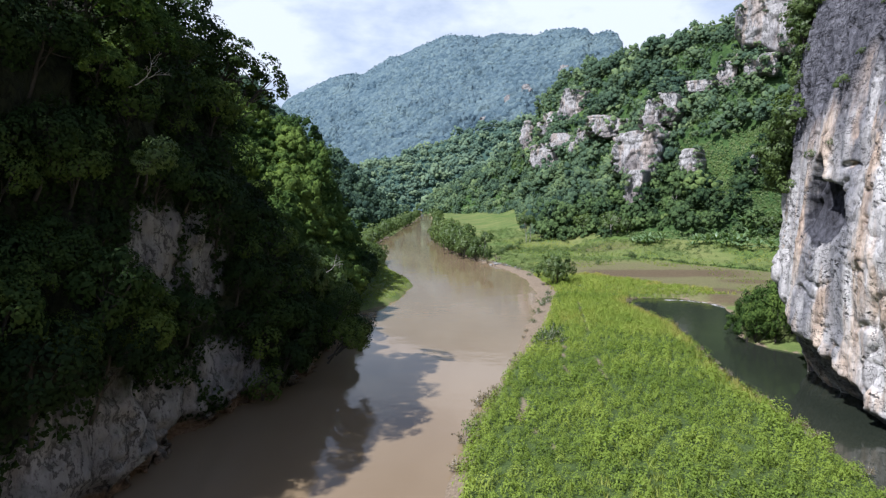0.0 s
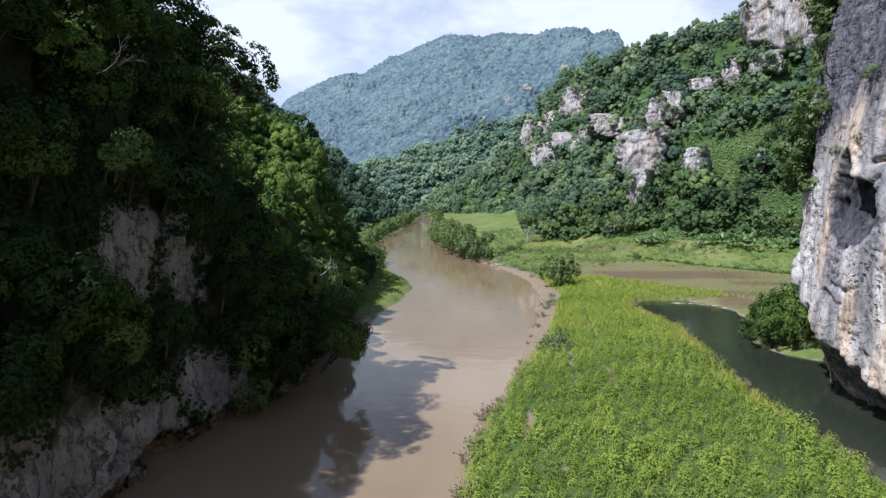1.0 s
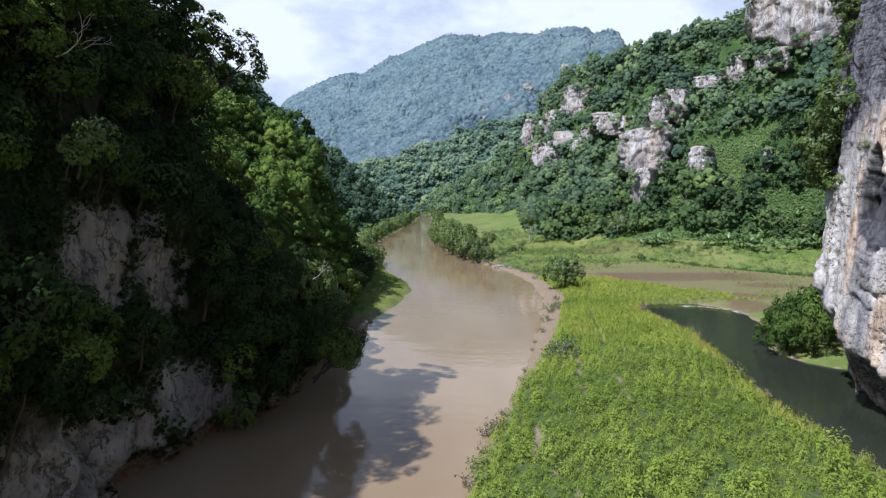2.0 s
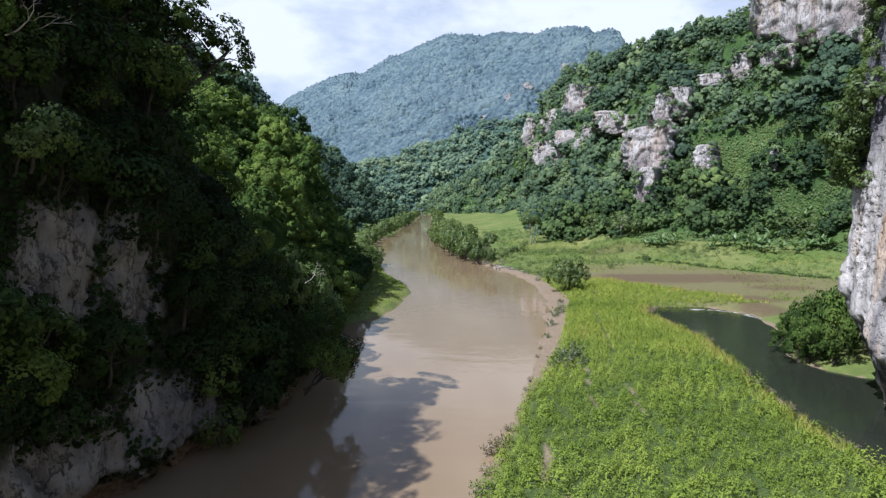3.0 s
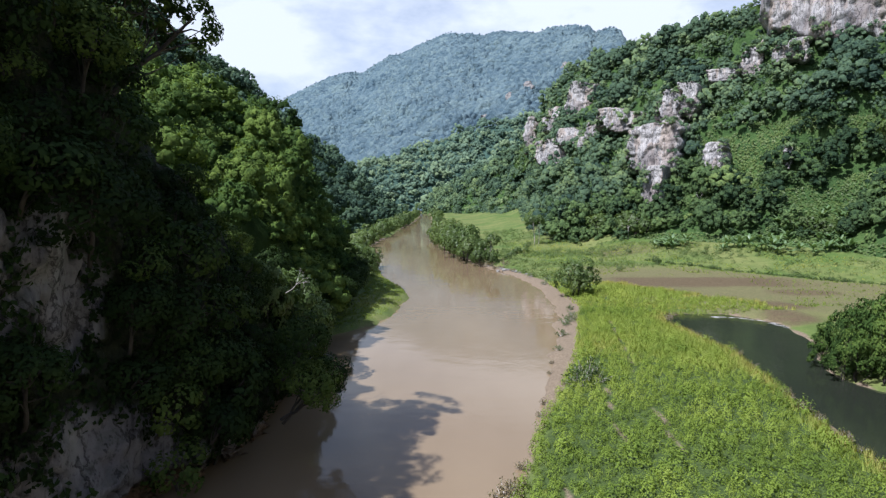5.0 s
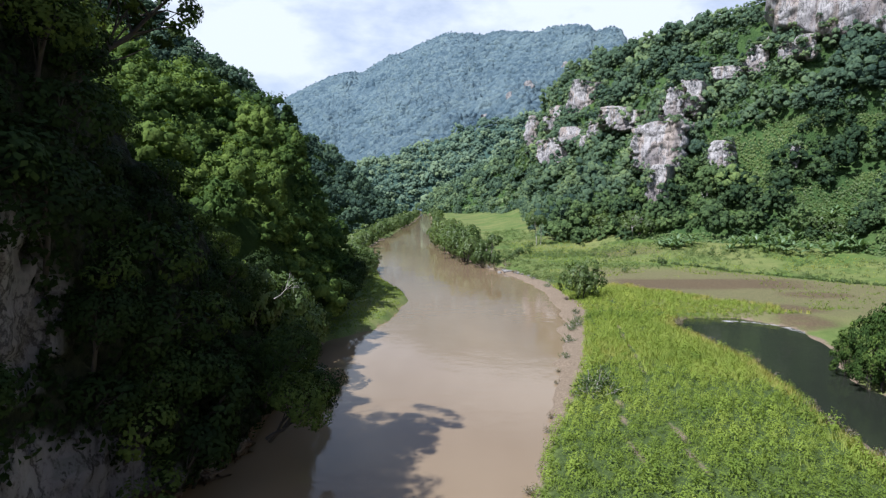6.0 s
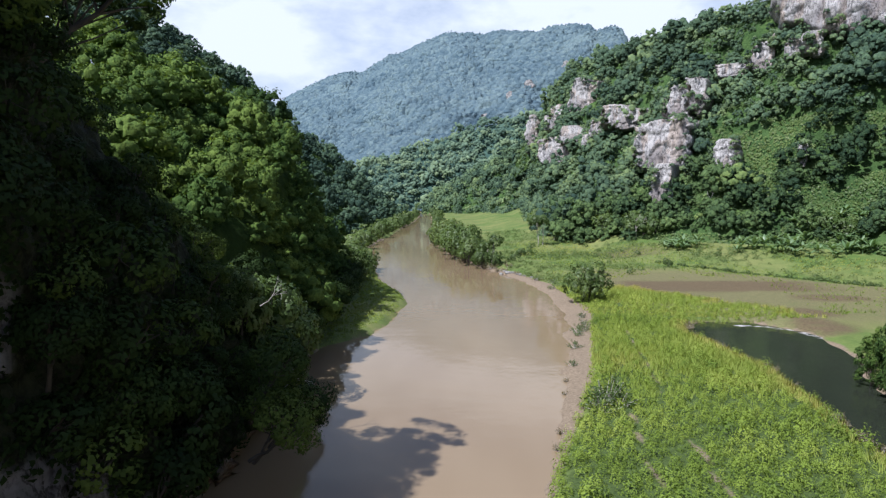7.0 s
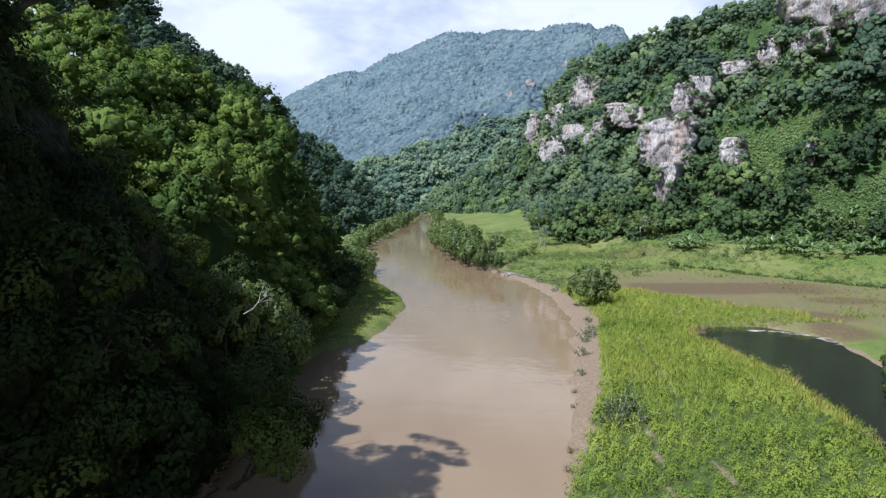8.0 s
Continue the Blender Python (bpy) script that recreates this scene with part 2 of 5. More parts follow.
    l.new(wv.outputs[0], pit.inputs["Vector"])
    pr = ramp(n, [(0.12, (1, 1, 1)), (0.22, (0, 0, 0))])
    l.new(pit.outputs["Distance"], pr.inputs[0])
    sp = n.new("ShaderNodeSeparateColor")
    l.new(pit.outputs["Color"], sp.inputs[0])
    few = ramp(n, [(0.60, (0, 0, 0)), (0.68, (0.9, 0.9, 0.9))])
    l.new(sp.outputs[0], few.inputs[0])
    pm = nd(n, "ShaderNodeMath", operation="MULTIPLY")
    l.new(pr.outputs[0], pm.inputs[0])
    l.new(few.outputs[0], pm.inputs[1])
    c = mixc(n, l, pm.outputs[0], c, (0.085, 0.08, 0.08))
    fr = ramp(n, [(0.40, (0.42, 0.41, 0.40)), (0.50, (1, 1, 1))])
    l.new(fine, fr.inputs[0])
    c = mixc(n, l, 0.55, c, fr.outputs[0], "MULTIPLY")
    l.new(c, b.inputs["Base Color"])
    b.inputs["Roughness"].default_value = 0.85
    b.inputs["Specular IOR Level"].default_value = 0.25
    hb = nd(n, "ShaderNodeMath", operation="SUBTRACT")
    l.new(fine, hb.inputs[0])
    l.new(pm.outputs[0], hb.inputs[1])
    bump(n, l, hb.outputs[0], b, 1.0, 0.38)
    return m


def m_canopy(name, a, bcol, c):
    """A closed forest seen from far off: one rounded crown to each cell, its own green, dark between."""
    m, n, l, b, _ = material(name)
    co_ = n.new("ShaderNodeTexCoord")
    vo = nd(n, "ShaderNodeTexVoronoi", ins={"Scale": 0.115, "Randomness": 1.0})
    l.new(co_.outputs["Object"], vo.inputs["Vector"])
    sp = n.new("ShaderNodeSeparateColor")
    l.new(vo.outputs["Color"], sp.inputs[0])
    s = nd(n, "ShaderNodeMath", operation="MULTIPLY_ADD", ins={1: 0.4})
    l.new(sp.outputs[0], s.inputs[0])
    # broad tones stand in for light and shade on the mountain's relief
    big = nd(n, "ShaderNodeMath", operation="MULTIPLY_ADD", ins={1: 1.1, 2: -0.22})
    l.new(noise_tex(n, l, 0.008, 6, 0.62), big.inputs[0])
    l.new(big.outputs[0], s.inputs[2])
    r = ramp(n, [(0.22, a), (0.5, bcol), (0.78, c)])
    l.new(s.outputs[0], r.inputs[0])
    l.new(r.outputs[0], b.inputs["Base Color"])
    b.inputs["Roughness"].default_value = 0.95
    b.inputs["Specular IOR Level"].default_value = 0.1
    h = nd(n, "ShaderNodeMath", operation="MULTIPLY_ADD", ins={1: -0.8})
    l.new(vo.outputs["Distance"], h.inputs[0])
    sm = nd(n, "ShaderNodeMath", operation="MULTIPLY", ins={1: 0.5})
    l.new(noise_tex(n, l, 0.45, 5, 0.7), sm.inputs[0])
    l.new(sm.outputs[0], h.inputs[2])
    bump(n, l, h.outputs[0], b, 1.0, 9.0)
    return m


def m_slope(name, a, bcol, c, grain=0.12):
    """Undergrowth on a hillside."""
    m, n, l, b, _ = material(name)
    t = noise_tex(n, l, grain, 9, 0.7)
    r = ramp(n, [(0.3, a), (0.5, bcol), (0.72, c)])
    l.new(t, r.inputs[0])
    l.new(r.outputs[0], b.inputs["Base Color"])
    b.inputs["Roughness"].default_value = 1.0
    b.inputs["Specular IOR Level"].default_value = 0.03
    bump(n, l, noise_tex(n, l, 0.8, 6, 0.7), b, 1.0, 1.2)
    return m


def m_ground():
    m, n, l, b, _ = material("valley_ground")
    big, mid, fine = noise_tex(n, l, 0.05, 4), noise_tex(n, l, 0.35, 6, 0.65), noise_tex(n, l, 3.5, 7, 0.7)
    g = ramp(n, [(0.36, (0.060, 0.105, 0.020)), (0.5, (0.118, 0.178, 0.036)), (0.64, (0.190, 0.225, 0.064))])
    l.new(mid, g.inputs[0])
    gb = ramp(n, [(0.38, (0.070, 0.120, 0.026)), (0.62, (0.195, 0.195, 0.070))])
    l.new(big, gb.inputs[0])
    c = mixc(n, l, 0.65, g.outputs[0], gb.outputs[0])

    def zone(c, name, lo, hi, sharp=0.14):
        at = nd(n, "ShaderNodeAttribute", attribute_name=name)
        ad = nd(n, "ShaderNodeMath", operation="MULTIPLY_ADD", ins={1: 0.9, 2: -0.45})
        l.new(mid, ad.inputs[0])
        s = nd(n, "ShaderNodeMath", operation="ADD")
        l.new(at.outputs["Fac"], s.inputs[0])
        l.new(ad.outputs[0], s.inputs[1])
        f = ramp(n, [(0.5 - sharp, (0, 0, 0)), (0.5 + sharp, (1, 1, 1))])
        l.new(s.outputs[0], f.inputs[0])
        k = ramp(n, [(0.3, lo), (0.7, hi)])
        l.new(fine, k.inputs[0])
        return mixc(n, l, f.outputs[0], c, k.outputs[0])

    # bar soil: shade between the weed mounds put into a darker green
    c = zone(c, "bar", (0.030, 0.052, 0.012), (0.080, 0.115, 0.030), 0.3)
    c = zone(c, "dry", (0.098, 0.100, 0.040), (0.190, 0.172, 0.080), 0.3)
    c = zone(c, "plough", (0.074, 0.056, 0.030), (0.150, 0.114, 0.062), 0.3)
    c = zone(c, "mud", (0.150, 0.116, 0.076), (0.250, 0.198, 0.134))
    fr = ramp(n, [(0.3, (0.62, 0.62, 0.62)), (0.6, (1, 1, 1))])
    l.new(fine, fr.inputs[0])
    c = mixc(n, l, 0.7, c, fr.outputs[0], "MULTIPLY")
    l.new(c, b.inputs["Base Color"])
    b.inputs["Roughness"].default_value = 0.92
    b.inputs["Specular IOR Level"].default_value = 0.2
    bump(n, l, fine, b, 0.7, 0.15)
    return m


def m_water(name, col_a, col_b, rough, wave, dist):
    m, n, l, b, _ = material(name)
    t = noise_tex(n, l, 0.035, 4, 0.55, (1, 0.35, 1))
    r = ramp(n, [(0.35, col_a), (0.65, col_b)])
    l.new(t, r.inputs[0])
    l.new(r.outputs[0], b.inputs["Base Color"])
    b.inputs["Roughness"].default_value = rough
    b.inputs["IOR"].default_value = 1.33
    w1 = noise_tex(n, l, 0.9, 4, 0.6, (1, 0.7, 1))
    w2 = noise_tex(n, l, 0.16, 3, 0.5, (1, 1.6, 1))
    calm = noise_tex(n, l, 0.03, 3, 0.5)
    cr_ = ramp(n, [(0.42, (0.15, 0.15, 0.15)), (0.62, (1, 1, 1))])
    l.new(calm, cr_.inputs[0])
    k = nd(n, "ShaderNodeMath", operation="MULTIPLY")
    l.new(w1, k.inputs[0])
    l.new(cr_.outputs[0], k.inputs[1])
    s = nd(n, "ShaderNodeMath", operation="ADD")
    l.new(k.outputs[0], s.inputs[0])
    l.new(w2, s.inputs[1])
    bump(n, l, s.outputs[0], b, wave, dist)
    return m


M_BARK, M_PALE = m_bark(), m_pale_wood()
M_ROCK = m_face("limestone")
# limestone copy darkened because the left cliff stands in shade
M_ROCK_DARK = m_rock("shade_dark_limestone", 0.12, 0.9, 0.12, 0.44)
M_ROCK_HILL = m_rock("hill_limestone", 0.4, 0.7, 0.08, 0.58)
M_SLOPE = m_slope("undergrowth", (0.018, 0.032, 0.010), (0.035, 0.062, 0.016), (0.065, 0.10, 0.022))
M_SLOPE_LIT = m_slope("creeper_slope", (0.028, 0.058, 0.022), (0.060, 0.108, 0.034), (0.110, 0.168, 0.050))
# distance haze is painted in as a blue canopy colour
M_SLOPE_FAR = m_canopy("hazed_mountain_canopy", (0.068, 0.112, 0.140), (0.120, 0.178, 0.202), (0.170, 0.235, 0.240))
# part of the haze is mixed into this undergrowth colour too
M_SLOPE_FOOT = m_slope("hazed_spur_undergrowth", (0.035, 0.068, 0.056), (0.060, 0.105, 0.082), (0.100, 0.150, 0.105))
M_GROUND = m_ground()
M_RIVER = m_water("muddy_water", (0.172, 0.124, 0.068), (0.235, 0.178, 0.108), 0.04, 0.5, 0.06)
M_POOL = m_water("dark_water", (0.016, 0.020, 0.014), (0.028, 0.032, 0.022), 0.06, 0.4, 0.09)

# ================= geometry helpers =================
RNG = np.random.default_rng(7)


def fbm(p, scale, octaves=4, seed=0):
    """Smooth value noise of points (n, 3), about -1 to 1."""
    out, amp, tot = np.zeros(len(p)), 1.0, 0.0
    q = np.asarray(p, float) * scale
    for o in range(octaves):
        i = np.floor(q).astype(np.int64)
        f = q - i
        f = f * f * (3 - 2 * f)
        acc = np.zeros(len(p))
        for dx in (0, 1):
            for dy in (0, 1):
                for dz in (0, 1):
                    h = (i[:, 0] + dx) * 374761393 + (i[:, 1] + dy) * 668265263 + (i[:, 2] + dz) * 2147483647 + (seed + o) * 974634777
                    h = (h ^ (h >> 13)) * 1274126177
                    h = ((h ^ (h >> 16)) & 0xFFFFFF) / 0xFFFFFF * 2 - 1
                    acc += h * (f[:, 0] if dx else 1 - f[:, 0]) * (f[:, 1] if dy else 1 - f[:, 1]) * (f[:, 2] if dz else 1 - f[:, 2])
        out += amp * acc
        tot += amp
        amp *= 0.5
        q = q * 2.03 + 17.3
    return out / tot * 1.6


def mesh_of(name, verts, faces, mat, smooth=False, attrs=None, soft=None):
    """A mesh from arrays; faces is (n, 3) or (n, 4). soft: a shading normal for each vertex."""
    me = bpy.data.meshes.new(name)
    verts, faces = np.asarray(verts, np.float32), np.asarray(faces, np.int32)
    k = faces.shape[1]
    me.vertices.add(len(verts))
    me.vertices.foreach_set("co", verts.ravel())
    me.loops.add(faces.size)
    me.loops.foreach_set("vertex_index", faces.ravel())
    me.polygons.add(len(faces))
    me.polygons.foreach_set("loop_start", np.arange(0, faces.size, k, dtype=np.int32))
    me.polygons.foreach_set("loop_total", np.full(len(faces), k, np.int32))
    me.polygons.foreach_set("use_smooth", np.full(len(faces), smooth))
    me.update(calc_edges=True)
    me.validate()
    me.materials.append(mat)
    for an, av in (attrs or {}).items():
        a = me.attributes.new(an, "FLOAT", "POINT")
        a.data.foreach_set("value", np.asarray(av, np.float32))
    if soft is not None:
        me.polygons.foreach_set("use_smooth", np.full(len(faces), True))
        me.normals_split_custom_set_from_vertices(np.asarray(soft, np.float32))
    return me


def unit(a):
    return a / (np.linalg.norm(a, axis=-1, keepdims=True) + 1e-9)


def facing(v, f, n):
    """Wind every face so that it looks the way of its vertices' normals."""
    g = np.cross(v[f[:, 1]] - v[f[:, 0]], v[f[:, 2]] - v[f[:, 0]])
    back = (g * n[f].mean(1)).sum(1) < 0
    f = f.copy()
    f[back] = f[back][:, ::-1]
    return f


def grid_faces(nu, nv):
    i = np.arange((nu - 1) * (nv - 1))
    a = i // (nv - 1) * nv + i % (nv - 1)
    return np.stack([a, a + nv, a + nv + 1, a + 1], 1)


def leaf_cards(c, nrm, size, rng, width=0.30, droop=0.35):
    """One folded, pointed leaf spray at each point."""
    n = len(c)
    t = rng.normal(size=(n, 3))
    t[:, 2] -= droop
    t -= nrm * (t * nrm).sum(1, keepdims=True)
    t /= np.linalg.norm(t, axis=1, keepdims=True) + 1e-9
    b = np.cross(nrm, t)
    s = (size * rng.uniform(0.65, 1.35, n))[:, None]
    v = np.stack([c - t * s * 0.5, c + b * s * width + nrm * s * 0.10, c + t * s * 0.5 - nrm * s * 0.12, c - b * s * width + nrm * s * 0.10], 1)
    return v.reshape(-1, 3), np.arange(4 * n).reshape(n, 4)


def crown_points(rng, radius, height, lobes, per_lobe, lobe_r, flat=0.75, hollow=0.72, rough=0.26):
    """Points and outward directions on the shells of a crown's lobes; the crown sits from z = 0 to height."""
    k = np.arange(lobes)
    phi = k * 2.39996 + rng.uniform(-0.5, 0.5, lobes)
    zz = 1 - (k + 0.5) / lobes * 1.45
    rr = np.sqrt(np.clip(1 - zz * zz, 0, 1))
    d = np.stack([rr * np.cos(phi), rr * np.sin(phi), zz], 1) * rng.uniform(0.62, 1.22, (lobes, 1))
    half = np.array([radius, radius, height / 2])
    lc = d * half * hollow + [0, 0, height / 2]
    lr = lobe_r * rng.uniform(0.7, 1.3, lobes)
    dirs = rng.normal(size=(lobes, per_lobe, 3))
    dirs /= np.linalg.norm(dirs, axis=2, keepdims=True)
    out = d / (np.linalg.norm(d, axis=1, keepdims=True) + 1e-9)
    bad = (dirs * out[:, None]).sum(2) < -0.25
    dirs[bad] *= -1
    pts = lc[:, None] + dirs * (lr[:, None, None] * rng.uniform(0.62, 1.08, (lobes, per_lobe, 1))) * np.array([1, 1, flat])
    nrm = dirs + rng.normal(size=dirs.shape) * rough + np.array([0, 0, 0.5])
    nrm /= np.linalg.norm(nrm, axis=2, keepdims=True)
    soft = unit(dirs + 0.5 * out[:, None] + np.array([0, 0, 0.3]))
    return pts.reshape(-1, 3), nrm.reshape(-1, 3), lc, np.repeat(rng.uniform(-0.10, 0.10, lobes), per_lobe), soft.reshape(-1, 3)


def tube(pts, radii, sides=6):
    pts = np.asarray(pts, float)
    t = np.gradient(pts, axis=0)
    t /= np.linalg.norm(t, axis=1, keepdims=True) + 1e-9
    ref = np.where(np.abs(t[:, 2:3]) < 0.9, [[0, 0, 1.0]], [[1.0, 0, 0]])
    a = np.cross(t, ref)
    a /= np.linalg.norm(a, axis=1, keepdims=True) + 1e-9
    b = np.cross(t, a)
    ang = np.linspace(0, 2 * math.pi, sides, endpoint=False)
    ring = np.cos(ang)[None, :, None] * a[:, None] + np.sin(ang)[None, :, None] * b[:, None]
    v = (pts[:, None] + ring * np.asarray(radii, float)[:, None, None]).reshape(-1, 3)
    f = []
    for i in range(len(pts) - 1):
        for j in range(sides):
            k = (j + 1) % sides
            f.append((i * sides + j, i * sides + k, (i + 1) * sides + k, (i + 1) * sides + j))
    return v, np.array(f)


def join(parts):
    vs, fs, o = [], [], 0
    for v, f in parts:
        vs.append(v)
        fs.append(f + o)
        o += len(v)
    return np.concatenate(vs), np.concatenate(fs)


def part(name, me, parent, label=""):
    ob = new(name, me)
    ob.parent = parent
    if label:
        ob["label"] = label
    return ob


# ================= plan of the valley =================
LEFT_Y = [-400, 40, 52, 56, 60, 76, 97, 112, 120, 134, 147, 158, 172, 187, 230, 275, 363, 500, 655, 720]
LEFT_X = [-28, -27, -27, -25, -22, -20, -21, -16.5, -11.3, -8.3, -7.5, -9.7, -15, -17, -24, -29, -26, -22, -23, -30]
RIGHT_Y = [-400, 0, 42, 55, 62, 74, 82, 95, 113, 127, 137, 153, 165, 186, 200, 234, 267, 312, 433, 465, 625, 720]
RIGHT_X = [-8, -6, 0.7, 2.4, 4.5, 7.4, 9.7, 13.3, 16.7, 20, 20.6, 21.5, 21, 16.1, 11, 3.5, -1.2, -5.0, -7, -8.5, -12, -18]
POOL = [(30, -400), (31, 30), (32.8, 44), (34, 54), (34, 65), (34.5, 74), (36.5, 86), (38.5, 100), (37.5, 110), (36, 120), (36.5, 125), (42, 128.5),
        (50, 128), (55, 120), (53, 106), (48.4, 98), (45.2, 90.5), (47, 85), (51, 81), (48, 70), (48, 40), (48, -400)]


def river_d(x, y):
    """Distance from the river's edge: above 0 on land."""
    return np.maximum(np.interp(y, LEFT_Y, LEFT_X) - x, x - np.interp(y, RIGHT_Y, RIGHT_X)) + np.maximum(0, y - 715) * 0.5


def poly_d(x, y, poly):
    """Signed distance from a polygon: below 0 inside."""
    d, inside = np.full(x.shape, 1e9), np.zeros(x.shape, bool)
    for (ax, ay), (bx, by) in zip(poly, poly[1:] + poly[:1]):
        ex, ey = bx - ax, by - ay
        t = np.clip(((x - ax) * ex + (y - ay) * ey) / (ex * ex + ey * ey + 1e-9), 0, 1)
        d = np.minimum(d, np.hypot(x - ax - t * ex, y - ay - t * ey))
        cross = (ay > y) != (by > y)
        inside ^= cross & (x < ex * (y - ay) / (ey + 1e-12) + ax)
    return np.where(inside, -d, d)


def smooth(a, b, x):
    t = np.clip((x - a) / (b - a), 0, 1)
    return t * t * (3 - 2 * t)


MUD_Y, MUD_W = [-400, 40, 62, 74, 86, 96, 108, 124, 136, 150, 165, 185, 200, 230, 720], [0.3, 0.3, 0.4, 0.8, 1.8, 2.6, 3.4, 3.6, 4.6, 3.0, 2.6, 2.2, 1.2, 0.4, 0.3]


def ground_z(x, y):
    p = np.stack([x, y, np.zeros_like(x)], 1)
    wob = fbm(p, 0.16, 3, 3) * 0.8 + fbm(p, 0.6, 2, 5) * 0.35
    dr, dp = river_d(x, y) + wob, poly_d(x, y, POOL) + wob * 0.8
    d = np.minimum(dr, dp)
    right = x > np.interp(y, RIGHT_Y, RIGHT_X) - 5
    rise = np.where(right, 2.6, 0.9)
    land = 0.10 + 0.9 * (1 - np.exp(-np.maximum(d, 0) / rise)) + 0.22 * fbm(p, 0.09, 3, 9) * smooth(0, 4, d)
    land += 0.9 * smooth(180, 200, y) * smooth(2, 9, d) * smooth(-10, 5, x)
    land += 3.5 * smooth(230, 300, y) * smooth(22, 45, x)
    land += np.clip(((x - 62) * 37 + (y - 197) * 33) / 49.6 * 0.13, 0, 6) * smooth(45, 62, x)
    return np.where(d < 0, np.maximum(-2.0, d * 0.5), land)


# trodden tracks on the bar: from, to, half width
PATHS = [(26.5, 118, 24.2, 104, 0.05), (24.2, 104, 21.9, 90, 0.1), (20.2, 79, 18.8, 70, 0.2), (18.8, 70, 18.2, 62, 0.0), (17.2, 85, 15.3, 76, 0.05), (15.3, 76, 14.2, 64, 0.0), (7.4, 56, 8.4, 62, 0.3), (9.5, 48, 8.0, 54, 0.0)]


def path_d(x, y):
    """Distance from the nearest track's edge."""
    d = np.full(x.shape, 1e9)
    for ax, ay, bx, by, w in PATHS:
        ex, ey = bx - ax, by - ay
        t = np.clip(((x - ax) * ex + (y - ay) * ey) / (ex * ex + ey * ey), 0, 1)
        d = np.minimum(d, np.hypot(x - ax - t * ex, y - ay - t * ey) - w)
    return d


def make_ground():
    xs = np.concatenate([np.linspace(-2600, -120, 14), np.arange(-100, -24, 4), np.arange(-24, 62, 0.95), np.arange(62, 140, 3), np.linspace(150, 2600, 18)])
    ys = np.concatenate([np.linspace(-2200, -60, 12), np.arange(-50, 30, 4), np.arange(30, 165, 0.95), np.arange(165, 260, 1.6), np.arange(260, 760, 7), np.linspace(780, 3400, 22)])
    X, Y = [a.ravel() for a in np.meshgrid(xs, ys, indexing="ij")]
    Z = ground_z(X, Y)
    dr = X - np.interp(Y, RIGHT_Y, RIGHT_X)
    dl = np.interp(Y, LEFT_Y, LEFT_X) - X
    dp = poly_d(X, Y, POOL)
    mud = np.where(dr > -3, 1 - smooth(-0.5, 1.2, dr - np.interp(Y, MUD_Y, MUD_W)), 0)
    lawn = smooth(108, 114, Y) * (1 - smooth(176, 182, Y)) * (dl > -2) * (dl < 12)
    mud = np.maximum(mud, np.where((dl > -3) & (dr < 0), (1 - smooth(0.0, 0.8, dl)) * (1 - 0.6 * lawn), 0))
    mud = np.maximum(mud, (1 - smooth(0.0, 0.7, dp)) * 0.9)
    mud = np.maximum(mud, 0.72 * (1 - smooth(-0.1, 0.6, path_d(X, Y))))
    dry = smooth(128, 146, Y) * (1 - smooth(176, 200, Y)) * smooth(26, 40, X) * (1 - smooth(95, 115, X))
    dry = np.maximum(dry, 0.75 * smooth(40, 52, X) * smooth(112, 130, Y) * (1 - smooth(176, 200, Y)))
    bank = ((X - 62) * 37 + (Y - 197) * 33) / 49.6
    dry *= 1 - smooth(-4, 1, bank)
    plough = smooth(150, 158, Y) * (1 - smooth(166, 172, Y)) * smooth(34, 44, X) * (1 - smooth(70, 92, X))
    for ax, ay, rx, ry in ((62, 132, 7, 5), (74, 146, 9, 5), (58, 122, 5, 7)):
        plough = np.maximum(plough, 0.75 * (1 - smooth(0.5, 1.2, np.hypot((X - ax) / rx, (Y - ay) / ry))))
    plough = np.maximum(plough, 0.55 * smooth(205, 212, Y) * (1 - smooth(220, 232, Y)) * smooth(40, 50, X) * (1 - smooth(60, 75, X)))
    bar = smooth(0, 2, dr - np.interp(Y, MUD_Y, MUD_W)) * smooth(-1, 1, dp) * (1 - smooth(140, 160, Y)) * (1 - smooth(36, 44, X))
    me = mesh_of("ground", np.stack([X, Y, Z], 1), grid_faces(len(xs), len(ys)), M_GROUND, True, {"mud": mud, "dry": dry, "plough": plough, "bar": bar})
    tagged(new("ground", me), "flat green valley floor with muddy banks and a dry field", "ground", kind="structure")


make_ground()


def flat(name, x0, x1, y0, y1, mat, label):
    v = np.array([(x0, y0, 0), (x1, y0, 0), (x1, y1, 0), (x0, y1, 0)], float)
    tagged(new(name, mesh_of(name, v, [[0, 1, 2, 3]], mat)), label, "water", kind="structure")


flat("river", -45, 29, -400, 735, M_RIVER, "wide muddy brown river with a calm rippled surface")
flat("pool", 29.01, 70, -400, 135, M_POOL, "dark still side pool below the limestone cliff")


